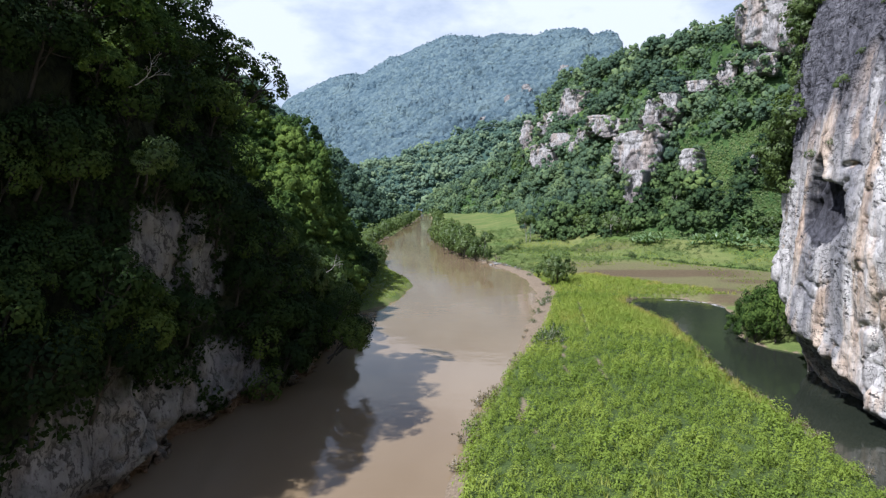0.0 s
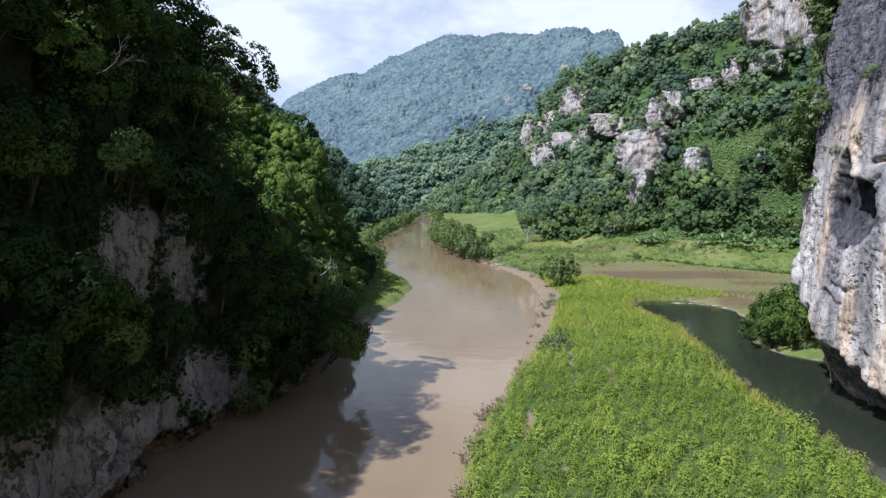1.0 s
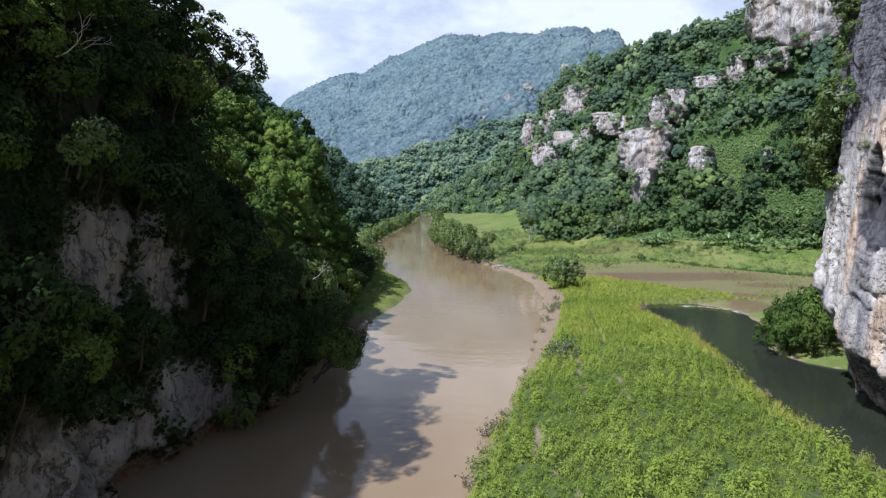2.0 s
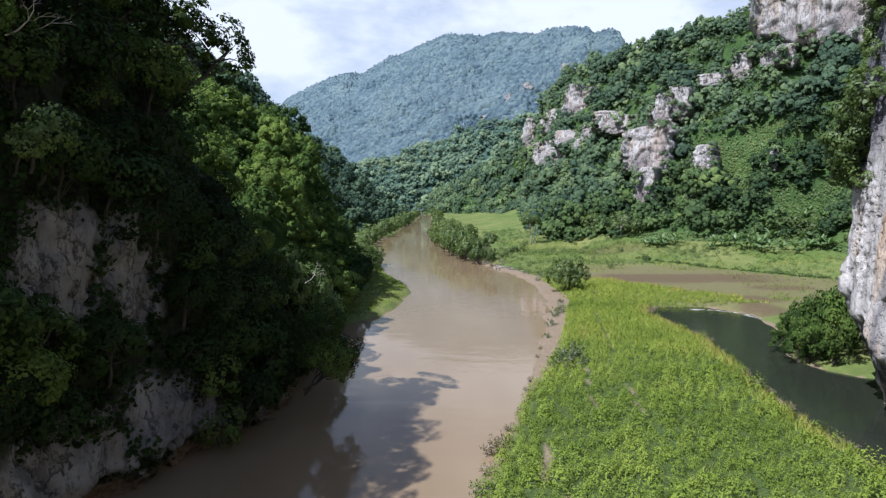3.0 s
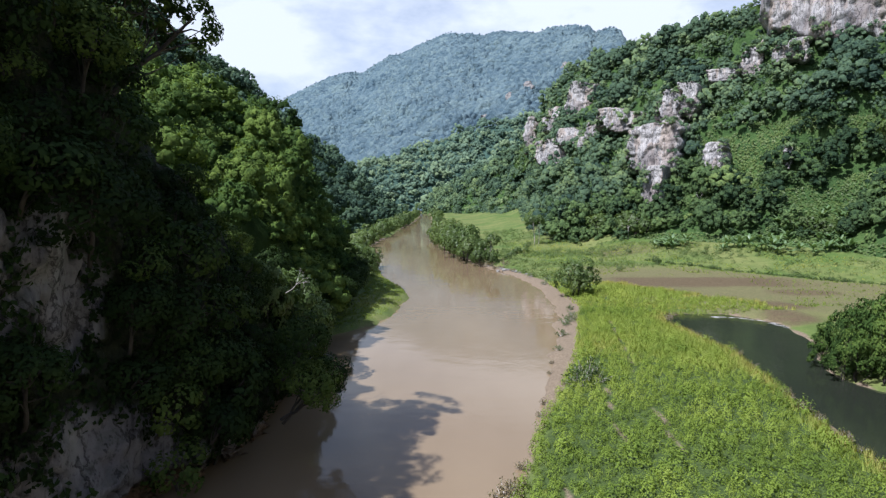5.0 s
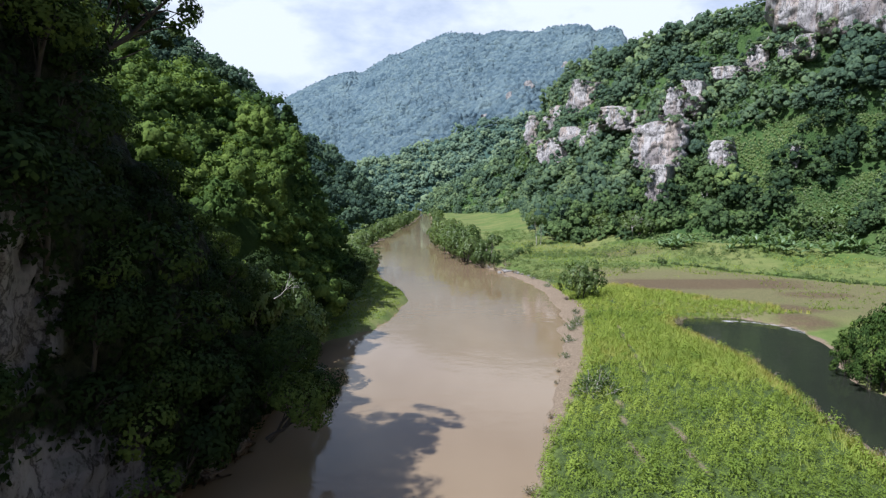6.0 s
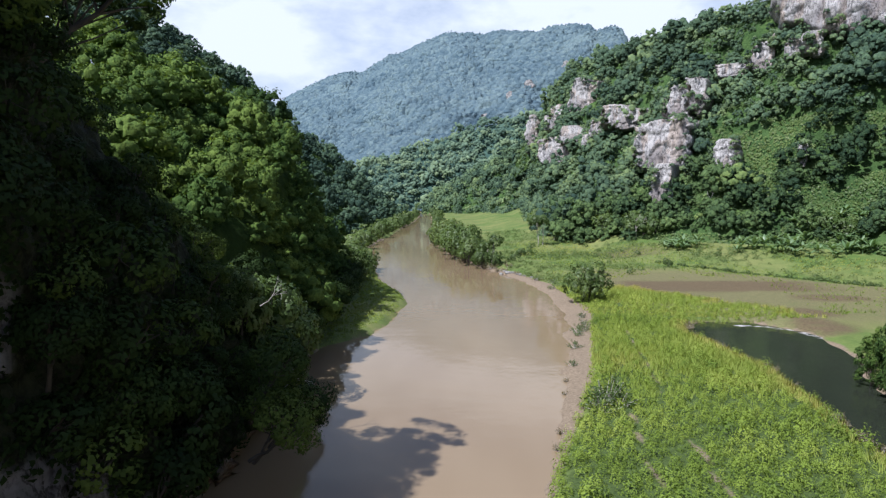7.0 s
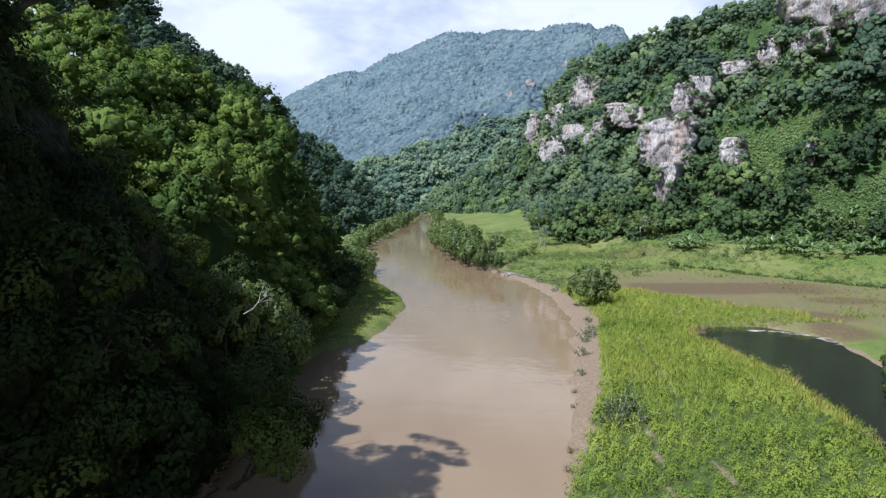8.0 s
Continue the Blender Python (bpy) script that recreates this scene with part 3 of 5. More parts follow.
# ================= hills and cliffs =================
def loft(stations, nu, nv, steep, amp, scale, seed, flute=0.0, warp=1.0, foot_keep=0.25, crest_keep=0.0):
    """A hillside through stations (foot, shoulder, crest, back), each x, y, z. Returns points (nu, nv, 3) and outward normals."""
    st = np.array(stations, float)
    k = len(st)
    u = np.linspace(0, k - 1, nu)
    s = np.stack([[np.interp(u, np.arange(k), st[:, j, c]) for c in range(3)] for j in range(4)], 0).transpose(2, 0, 1)
    for _ in range(max(1, nu // k // 3)):
        s[1:-1] = (s[:-2] + 2 * s[1:-1] + s[2:]) / 4
    v = np.linspace(0, 1, nv) ** warp
    knots = np.array([0, 0.38, 0.78, 1.0])
    p = np.stack([[np.interp(v, knots, s[i, :, c]) for c in range(3)] for i in range(nu)], 0).transpose(0, 2, 1)
    for _ in range(max(1, int(nv * steep))):
        p[:, 1:-1] = (p[:, :-2] + 2 * p[:, 1:-1] + p[:, 2:]) / 4
    n = normals_of(p)
    flatp = p.reshape(-1, 3)
    d = fbm(flatp, scale, 5, seed) * amp + fbm(flatp * [1, 1, 0.35], scale * 4, 4, seed + 7) * amp * 0.35
    if flute:
        d += fbm(flatp * [1, 1, 0.15], 0.45, 4, seed + 11) * flute
        d += fbm(flatp, 0.9, 4, seed + 13) * flute * 0.5
        d -= flute * 0.9 * np.clip(0.07 - np.abs(fbm(flatp * [1, 1, 0.5], 0.28, 3, seed + 15)), 0, 1) / 0.07
    edge = np.minimum(1, np.arange(nv) / (foot_keep * nv + 3))[None, :, None]
    edge = edge * (1 - crest_keep * np.exp(-((v - 0.78) / 0.1) ** 2))[None, :, None]
    p = p + n * d.reshape(nu, nv, 1) * edge
    return p, normals_of(p)


def normals_of(p):
    a, b = np.gradient(p, axis=0), np.gradient(p, axis=1)
    n = np.cross(a, b)
    n /= np.linalg.norm(n, axis=2, keepdims=True) + 1e-9
    return n if n[..., 2].mean() > 0 else -n


def hill(name, p, mat, label):
    nu, nv = p.shape[:2]
    ob = new(name, mesh_of(name, p.reshape(-1, 3), grid_faces(nu, nv), mat, True))
    tagged(ob, label, "hillside", kind="structure")
    return ob


def on_surface(p, n, count, rng, vmin=0.0, vmax=0.97):
    """Random places on a lofted surface, even by area."""
    a = np.linalg.norm(np.cross(p[1:, :-1] - p[:-1, :-1], p[:-1, 1:] - p[:-1, :-1]), axis=2)
    nv = a.shape[1]
    a[:, : int(vmin * nv)] = 0
    a[:, int(vmax * nv):] = 0
    c = np.cumsum(a.ravel())
    i = np.searchsorted(c, rng.uniform(0, c[-1], count))
    iu, iv = i // nv, i % nv
    f, g = rng.uniform(size=(count, 1)), rng.uniform(size=(count, 1))
    q = p[iu, iv] * (1 - f) * (1 - g) + p[iu + 1, iv] * f * (1 - g) + p[iu, iv + 1] * (1 - f) * g + p[iu + 1, iv + 1] * f * g
    return q, n[iu, iv]


A_ST = [[(fx, y, -2), (sx, y, sz), (cx, y, cz), (cx - 60, y, cz + 10)] for y, fx, sx, sz, cx, cz in (
    (-220, -34, -46, 38, -70, 78), (0, -33, -45, 34, -68, 52), (22, -28, -38, 33, -62, 47), (34, -24.5, -32.5, 34, -58, 46), (44, -23, -29, 35.5, -55, 48), (53, -22.5, -25.5, 35, -52, 63),
    (60, -18.5, -23.8, 33, -48, 64), (66, -15.5, -23.5, 27, -46, 64), (70, -14.6, -21.8, 19.5, -36, 50), (74, -14, -20, 17, -37, 45), (84, -15, -20.5, 13.5, -40, 37), (96, -17.5, -22.5, 10, -52, 26), (110, -20, -27, 9, -62, 28))]
A_P, A_N = loft(A_ST, 280, 170, 0.014, 1.7, 0.10, 21, 0.95, 1.7, 0.0)
_low = smooth(2.2, 0.6, A_P[..., 2] + fbm(A_P.reshape(-1, 3), 0.25, 3, 20).reshape(A_P.shape[:2]) * 0.8)
A_P = A_P - A_N * [1, 1, 0] * (_low * 1.5)[..., None]
A_N = normals_of(A_P)
# bare crags between the trees: centre and radius
CRAGS = [(-24.5, 51, 18.5, 2.6), (-24.5, 51.5, 15.5, 2.6), (-24.8, 50, 17, 2.6), (-22.4, 56, 18.5, 2.5), (-22.6, 56.8, 15.8, 2.5), (-22.6, 57.4, 13.2, 2.3), (-22, 57, 5.5, 2.6), (-20.5, 58.5, 4.5, 3.2), (-19, 60, 2.5, 3.4), (-17.5, 62, 1.5, 2.4),
         (-23.5, 52, 3, 3.6), (-23.5, 48, 3.2, 4.2), (-23.5, 44, 3.6, 4.4), (-23.5, 40, 3.6, 4.4), (-23.5, 36, 3.4, 4.4), (-23.5, 31, 3, 4.2)]
_q = A_P.reshape(-1, 3)
_d = np.min([np.linalg.norm(_q - [x, y, z], axis=1) / r for x, y, z, r in CRAGS], 0) + fbm(_q, 0.4, 3, 19) * 0.3
_d = np.where(_q[:, 2] < 1.2, np.minimum(_d, 0.9), _d)
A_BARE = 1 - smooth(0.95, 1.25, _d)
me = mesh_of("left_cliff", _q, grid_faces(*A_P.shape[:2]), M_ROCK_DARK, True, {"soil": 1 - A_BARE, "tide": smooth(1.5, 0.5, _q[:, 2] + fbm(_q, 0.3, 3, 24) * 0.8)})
tagged(new("left_cliff", me), "steep shaded limestone cliff overgrown with forest above the river", "cliff", kind="structure")

B_ST = [[(fx, y, -2), (sx, y, sz), (cx, y, cz), (cx - 60, y, cz + 4)] for y, fx, sx, sz, cx, cz in (
    (88, -18.5, -23, 13, -54, 34), (103, -18.5, -23, 17, -56, 34), (115, -18.5, -25, 21, -58, 37), (128, -18, -27, 24.5, -60, 41), (142, -18.5, -29, 26.5, -62, 44), (153, -19.5, -29, 22, -64, 43),
    (166, -22, -29.5, 14, -66, 42), (182, -26, -37, 9, -78, 36), (205, -32, -50, 7, -98, 36), (245, -40, -66, 8, -115, 34), (290, -46, -80, 10, -140, 40))]
B_P, B_N = loft(B_ST, 110, 70, 0.03, 2.2, 0.06, 31)
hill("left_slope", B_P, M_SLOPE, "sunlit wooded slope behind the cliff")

C_ST = [[(-50, 235, -2), (-110, 265, 50), (-225, 320, 165), (-300, 340, 165)], [(-44, 310, -2), (-100, 340, 48), (-200, 400, 148), (-290, 430, 150)],
        [(-40, 400, -2), (-92, 430, 45), (-140, 478, 95), (-240, 520, 110)], [(-38, 500, -2), (-72, 520, 30), (-108, 535, 58), (-200, 590, 80)],
        [(-40, 600, -2), (-62, 600, 10), (-80, 605, 20), (-170, 660, 40)]]
C_P, C_N = loft(C_ST, 90, 70, 0.04, 7.0, 0.022, 41)
hill("left_hill", C_P, M_SLOPE, "far wooded karst hill on the left bank")

E_ST = [[(140, 110, -2), (175, 150, 45), (245, 205, 160), (330, 225, 165)], [(108, 178, -1), (130, 218, 30), (190, 285, 142), (290, 330, 160)],
        [(97, 192, -1), (117, 232, 32), (151, 286, 112), (250, 335, 140)], [(86, 206, -1), (104, 246, 33), (137, 290, 95), (230, 340, 130)], [(64, 230, -1), (86, 264, 30), (122, 326, 93), (210, 370, 110)],
        [(42, 256, -1), (67, 302, 30), (114, 405, 101), (190, 440, 98)], [(42, 302, -1), (68, 366, 34), (102, 470, 117), (180, 510, 100)],
        [(50, 362, -1), (67, 438, 32), (86, 525, 99), (170, 580, 85)], [(56, 450, -1), (63, 515, 24), (72, 580, 52), (140, 620, 60)],
        [(38, 590, -1), (40, 645, 22), (45, 705, 40), (90, 760, 50)], [(-25, 690, -1), (-12, 740, 15), (8, 800, 30), (60, 850, 40)]]
E_P, E_N = loft(E_ST, 190, 100, 0.02, 9.0, 0.018, 51)
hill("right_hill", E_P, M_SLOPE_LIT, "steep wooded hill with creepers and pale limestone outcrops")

G_ST = [[(55, 560, 30), (66, 580, 55), (78, 605, 74), (150, 650, 70)], [(72, 520, 45), (95, 540, 85), (112, 562, 116), (180, 620, 110)],
        [(98, 480, 55), (130, 508, 105), (152, 536, 140), (210, 610, 130)], [(140, 440, 60), (160, 490, 115), (186, 540, 147), (250, 610, 140)],
        [(195, 430, 60), (218, 500, 120), (245, 560, 178), (320, 620, 170)], [(290, 420, 60), (310, 500, 130), (330, 580, 200), (400, 640, 190)]]
G_P, G_N = loft(G_ST, 70, 40, 0.04, 5.0, 0.03, 61)
hill("rear_ridge", G_P, M_SLOPE, "wooded ridge behind the limestone hill")

# crest of the mountain, and the feet and shoulders below it by bearing
D_CREST = [(-900, 2500, 235), (-655, 2350, 292), (-551, 2294, 369), (-497, 2287, 405), (-400, 2274, 447), (-337, 2266, 460), (-292, 2260, 450), (-189, 2218, 505), (-146, 2200, 508), (-46, 2138, 541),
           (11, 2100, 553), (82, 1967, 516), (113, 1900, 492), (156, 1800, 480), (235, 1569, 415), (260, 1470, 402), (292, 1432, 397), (316, 1400, 386), (321, 1344, 357), (327, 1299, 355), (331, 1232, 340), (333, 1195, 322), (336, 1180, 255), (380, 1180, 215), (520, 1200, 205), (800, 1300, 200)]
D_BEAR = [-0.36, -0.26, -0.13, -0.076, 0.0056, 0.069, 0.156, 0.235, 0.285, 0.43, 0.62]
D_FOOT = [(-450, 1150, -2), (-300, 950, -2), (-160, 830, -2), (-95, 760, -2), (-40, 735, -2), (25, 745, -2), (95, 780, -2), (150, 800, -2), (220, 825, -2), (340, 850, -2), (600, 900, -2)]
D_SHOULDER = [(-620, 1700, 130), (-430, 1600, 160), (-230, 1500, 200), (-125, 1350, 205), (-20, 1200, 195), (62, 1080, 170), (150, 1060, 180), (222, 1000, 175), (282, 985, 150), (430, 1000, 130), (700, 1100, 130)]
D_ST = [[tuple(np.interp(x / y, D_BEAR, [f[c] for f in D_FOOT]) for c in range(3)), tuple(np.interp(x / y, D_BEAR, [f[c] for f in D_SHOULDER]) for c in range(3)), (x, y, z), (x * 1.12, y * 1.2, z * 0.7)] for x, y, z in D_CREST]
D_P, D_N = loft(D_ST, 430, 230, 0.012, 34.0, 0.006, 71, crest_keep=0.9)
_q = D_P.reshape(-1, 3)
_b = np.abs(fbm(_q * [1, 1, 1.3], 0.085, 2, 72)) * 5.0 + np.abs(fbm(_q, 0.18, 2, 73)) * 3.5
D_P = D_P + D_N * _b.reshape(*D_P.shape[:2], 1)
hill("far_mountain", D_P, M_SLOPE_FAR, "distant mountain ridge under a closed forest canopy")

F_ST = [[(-330, 720, -2), (-320, 800, 22), (-300, 880, 40), (-320, 980, 20)], [(-190, 705, -2), (-180, 765, 20), (-175, 850, 34), (-190, 950, 20)], [(-110, 700, -2), (-112, 760, 28), (-110, 830, 53), (-115, 930, 40)],
        [(-50, 735, -2), (-45, 785, 38), (-35, 860, 78), (-30, 950, 70)], [(20, 735, -2), (30, 790, 55), (50, 870, 112), (70, 960, 100)], [(80, 740, -2), (95, 780, 70), (118, 850, 126), (150, 940, 110)], [(140, 740, -2), (170, 800, 80), (200, 860, 140), (230, 950, 110)]]
F_P, F_N = loft(F_ST, 110, 60, 0.04, 10.0, 0.02, 66)
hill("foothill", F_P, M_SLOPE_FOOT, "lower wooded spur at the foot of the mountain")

# an unseen hill added behind the camera to close the valley
K_ST = [[(-200, -420, -2), (-190, -520, 60), (-180, -640, 120), (-180, -760, 100)], [(0, -400, -2), (0, -500, 60), (0, -620, 130), (0, -760, 110)],
        [(220, -380, -2), (230, -480, 60), (240, -600, 130), (250, -760, 110)]]
K_P, K_N = loft(K_ST, 30, 24, 0.04, 8, 0.02, 81)
hill("rear_hill", K_P, M_SLOPE, "unseen wooded hill added downstream")


def wall_cliff():
    """The overhanging limestone cliff beside the pool: a plan line swept up a leaning, hollowed profile."""
    line = np.array([(41, -220), (41, 0), (40.5, 30), (40, 48), (40.3, 58), (40.4, 66), (40.7, 73), (42.4, 78), (47.5, 80.5), (60, 84), (90, 92), (130, 110)], float)
    seg = np.r_[0, np.cumsum(np.hypot(*np.diff(line, axis=0).T))]
    s = np.concatenate([np.linspace(0, 238, 24), np.linspace(239, 304, 270), np.linspace(306, seg[-1], 24)])
    xy = np.stack([np.interp(s, seg, line[:, c]) for c in (0, 1)], 1)
    for _ in range(8):
        xy[1:-1] = (xy[:-2] + 2 * xy[1:-1] + xy[2:]) / 4
    t = np.gradient(xy, axis=0)
    t /= np.linalg.norm(t, axis=1, keepdims=True)
    out = np.stack([-t[:, 1], t[:, 0]], 1)
    z = np.concatenate([np.linspace(-2, 48, 200), np.linspace(49, 95, 24)])
    S, Z = np.meshgrid(np.arange(len(s)), z, indexing="ij")
    X, Y = xy[S, 0], xy[S, 1]
    p = np.stack([X, Y, Z], 2)
    fp = p.reshape(-1, 3)
    lip = np.interp(Y, [-400, 50, 55, 62, 68, 72, 76, 82, 90], [0.5, 0.5, 1.2, 4.5, 8.0, 10.0, 11.5, 11.5, 8.0]) + fbm(fp, 0.45, 4, 2).reshape(X.shape) * 1.1
    under = np.clip((lip - Z) / np.maximum(lip + 0.5, 2.0), 0, 1)
    off = -5.0 * under ** 1.05 * np.interp(Y, [40, 54, 60], [0.1, 0.4, 1.0])
    off += 0.8 * fbm(fp * [1, 1, 0.3], 0.8, 4, 26).reshape(X.shape) * smooth(0, 0.15, under)
    off += np.interp(Z, [-2, 8, 16, 28, 36, 50, 70, 95], [0.0, 0.2, 0.6, -0.2, -1.3, -3.4, -9, -30])
    off += fbm(fp * [1, 1, 0.4], 0.12, 4, 4).reshape(X.shape) * 1.0
    off += fbm(fp * [1, 1, 0.09], 0.45, 4, 6).reshape(X.shape) * (0.6 - 0.35 * smooth(24, 30, Z))
    off += fbm(fp * [1, 1, 0.5], 1.2, 4, 8).reshape(X.shape) * 0.13
    off -= 0.35 * np.clip(0.05 - np.abs(fbm(fp * [1, 1, 0.7], 0.35, 4, 22)), 0, 1).reshape(X.shape) / 0.05
    off -= 0.25 * np.abs(fbm(fp * [1, 1, 0.3], 0.9, 3, 23)).reshape(X.shape) * (1 - 0.8 * smooth(24, 30, Z))
    crack = np.abs(fbm(fp * [1, 1, 0.45] + fp[:, [2, 2, 0]] * [0.25, 0.25, 0], 0.16, 3, 12)).reshape(X.shape)
    off -= 0.5 * np.clip(0.035 - crack, 0, 1) / 0.035
    drip = np.clip(fbm(fp * [1, 1, 0.05], 1.0, 3, 14).reshape(X.shape), 0, 1)
    off += drip * 1.1 * smooth(-2.5, -0.3, Z - lip) * (1 - smooth(0.5, 4, Z - lip))
    wz = fbm(fp * [1, 1, 0.35], 0.38, 3, 16).reshape(X.shape) * 0.8
    cave, carve = np.zeros_like(X), np.zeros_like(X)
    flutes = 0.85 + 0.5 * fbm(fp * [1, 1, 0.05], 0.9, 3, 33).reshape(X.shape)
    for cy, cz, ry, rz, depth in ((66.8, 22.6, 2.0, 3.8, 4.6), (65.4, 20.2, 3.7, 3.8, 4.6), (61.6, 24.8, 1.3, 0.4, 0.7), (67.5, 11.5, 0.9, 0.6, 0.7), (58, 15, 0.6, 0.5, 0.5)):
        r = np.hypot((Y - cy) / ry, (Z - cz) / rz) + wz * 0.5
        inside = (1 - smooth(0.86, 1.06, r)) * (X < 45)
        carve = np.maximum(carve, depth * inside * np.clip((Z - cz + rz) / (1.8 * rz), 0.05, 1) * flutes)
        # mask of the cave, where shade goes into the colour
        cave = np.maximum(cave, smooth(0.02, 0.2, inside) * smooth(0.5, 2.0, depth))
    off -= carve
    p[..., 0] += out[S, 0] * off
    p[..., 1] += out[S, 1] * off
    weather_shade = smooth(23, 30, Z - np.clip(70 - Y, 0, 14) * 0.9 + fbm(fp * [1, 1, 0.5], 0.16, 3, 18).reshape(X.shape) * 6)
    # the underside below the lip shares the grey: its shade is painted in
    return p, np.maximum(weather_shade, 0.8 * smooth(0.02, 0.2, under) * (1 - smooth(0.72, 0.84, under))), cave


R_P, R_W, R_SHADE = wall_cliff()
R_N = normals_of(R_P[:, ::-1])[:, ::-1]
ob = new("right_cliff", mesh_of("right_cliff", R_P.reshape(-1, 3), grid_faces(*R_P.shape[:2]), M_ROCK, True, {"weather_shade": R_W.ravel(), "hollow": R_SHADE.ravel()}))
tagged(ob, "overhanging pale limestone cliff with rusty streaks and a cave", "cliff", kind="structure")


def outcrop(at, w, h, face, lean, seed, mat=M_ROCK_HILL, tone="bare pale limestone face among trees"):
    """A bare rock face standing out of the wooded slope, its rim buried in it; face: degrees, the way it looks, from -y towards +x."""
    nu, nv = 44, 44
    a, b = np.meshgrid(np.linspace(-1, 1, nu), np.linspace(-1, 1, nv), indexing="ij")
    loc = np.stack([a * w * 0.74, np.zeros_like(a), b * h * 0.76], 2)
    fp = loc.reshape(-1, 3) + seed * 13.7
    big = max(w, h)
    r = (np.abs(a) ** 3 + np.abs(b) ** 3) ** (1 / 3) + fbm(fp, 3.2 / big, 5, seed).reshape(a.shape) * 0.5
    out = 0.05 * h - (14 + 0.3 * h) * smooth(0.72, 1.08, r)
    # flutes down the face, joints and ledges across it
    out += fbm(fp * [1, 1, 0.16], 6 / big, 5, seed + 3).reshape(a.shape) * big * 0.035
    out += fbm(fp, 12 / big, 5, seed + 5).reshape(a.shape) * big * 0.022
    out -= 0.04 * big * np.clip(0.06 - np.abs(fbm(fp * [1, 1, 0.35], 3.5 / big, 4, seed + 9)), 0, 1).reshape(a.shape) / 0.06
    out -= 24 * smooth(0.88, 1.0, np.maximum(np.abs(a), np.abs(b)))
    step = (loc[..., 2] + fbm(fp, 3 / big, 4, seed + 15).reshape(a.shape) * 0.35 * h) / (0.45 * h)
    out -= 0.04 * h * (step - np.floor(step))
    out -= 0.03 * big * np.abs(fbm(fp * [1, 1, 0.12], 10 / big, 3, seed + 17)).reshape(a.shape)
    loc[..., 1] = -out + loc[..., 2] * math.tan(radians(lean))
    me = mesh_of("outcrop", loc.reshape(-1, 3), grid_faces(nu, nv), mat, True)
    ob = new("rock_outcrop", me)
    ob.matrix_world = pose(*at, 0, 0, face)
    RIMS.append((np.array(loc[(r > 0.62) & (r < 0.92)]) @ np.array(ob.matrix_world.to_3x3()).T + at, w + h))
    return tagged(ob, tone, "rock face", "outcrops on the hill")


# (x, y, z, width, height, facing, lean back)
OUTCROPS = [(80.3, 390.2, 76.0, 13.3, 19.0, -30, 8), (77.8, 453.6, 73.2, 14.9, 14.2, -30, 20), (70.9, 529.0, 70.4, 8.8, 24.2, -30, 8), (62.4, 373.5, 45.3, 18.8, 11.5, -30, 18), (69.2, 363.4, 53.0, 11.7, 7.6, -30, 20), (85.1, 318.8, 57.1, 19.8, 9.2, -30, 8),
            (80.0, 337.1, 54.9, 12.2, 8.1, -30, 14), (73.9, 340.7, 48.6, 7.1, 7.1, -30, 16), (96.0, 284.1, 58.2, 9.8, 11.2, -30, 6), (101.6, 279.5, 60.6, 7.5, 12.7, -30, 6), (91.5, 273.7, 46.6, 4.7, 8.6, -30, 6), (81.3, 263.7, 38.4, 17.3, 17.3, -30, 8),
            (76.5, 247.0, 24.6, 5.7, 10.7, -30, 8), (96.6, 241.0, 32.2, 6.3, 11.5, -30, 10), (124.7, 275.8, 74.0, 7.4, 10.4, -30, 10), (119.7, 280.7, 71.1, 15.5, 4.0, -30, 10), (115.5, 228.1, 33.5, 2.4, 5.9, -30, 14), (145.1, 263.6, 94.3, 30.9, 23.0, -30, 5),
            (153.0, 250.5, 92.5, 25.2, 25.2, -30, 5), (131.7, 258.0, 75.4, 10.0, 7.2, -30, 10)]
ROCKS, RIMS = [], []
for i, (x, y, z, w, h, f, le) in enumerate(OUTCROPS):
    outcrop((x, y, z), w, h, f, le, i + 1)
    d = np.array([x, y - 15, z - 21]) / math.sqrt(x * x + (y - 15) ** 2 + (z - 21) ** 2)
    for k in range(4):
        ROCKS.append((x - d[0] * 4 * k, y - d[1] * 4 * k, z - d[2] * 4 * k - 0.10 * h * k, 0.22 * (w + h) + 1.5))
for i, (x, y, z, w, h) in enumerate(((137, 1028, 184, 16, 24), (108, 1005, 164, 9, 18), (70, 1002, 139, 14, 10), (212, 1138, 257, 14, 11))):
    at = D_P.reshape(-1, 3)
    outcrop(tuple(at[np.argmin(((at - [x, y, z]) ** 2).sum(1))]), w, h, -20, 16, 40 + i, M_ROCK_DARK)


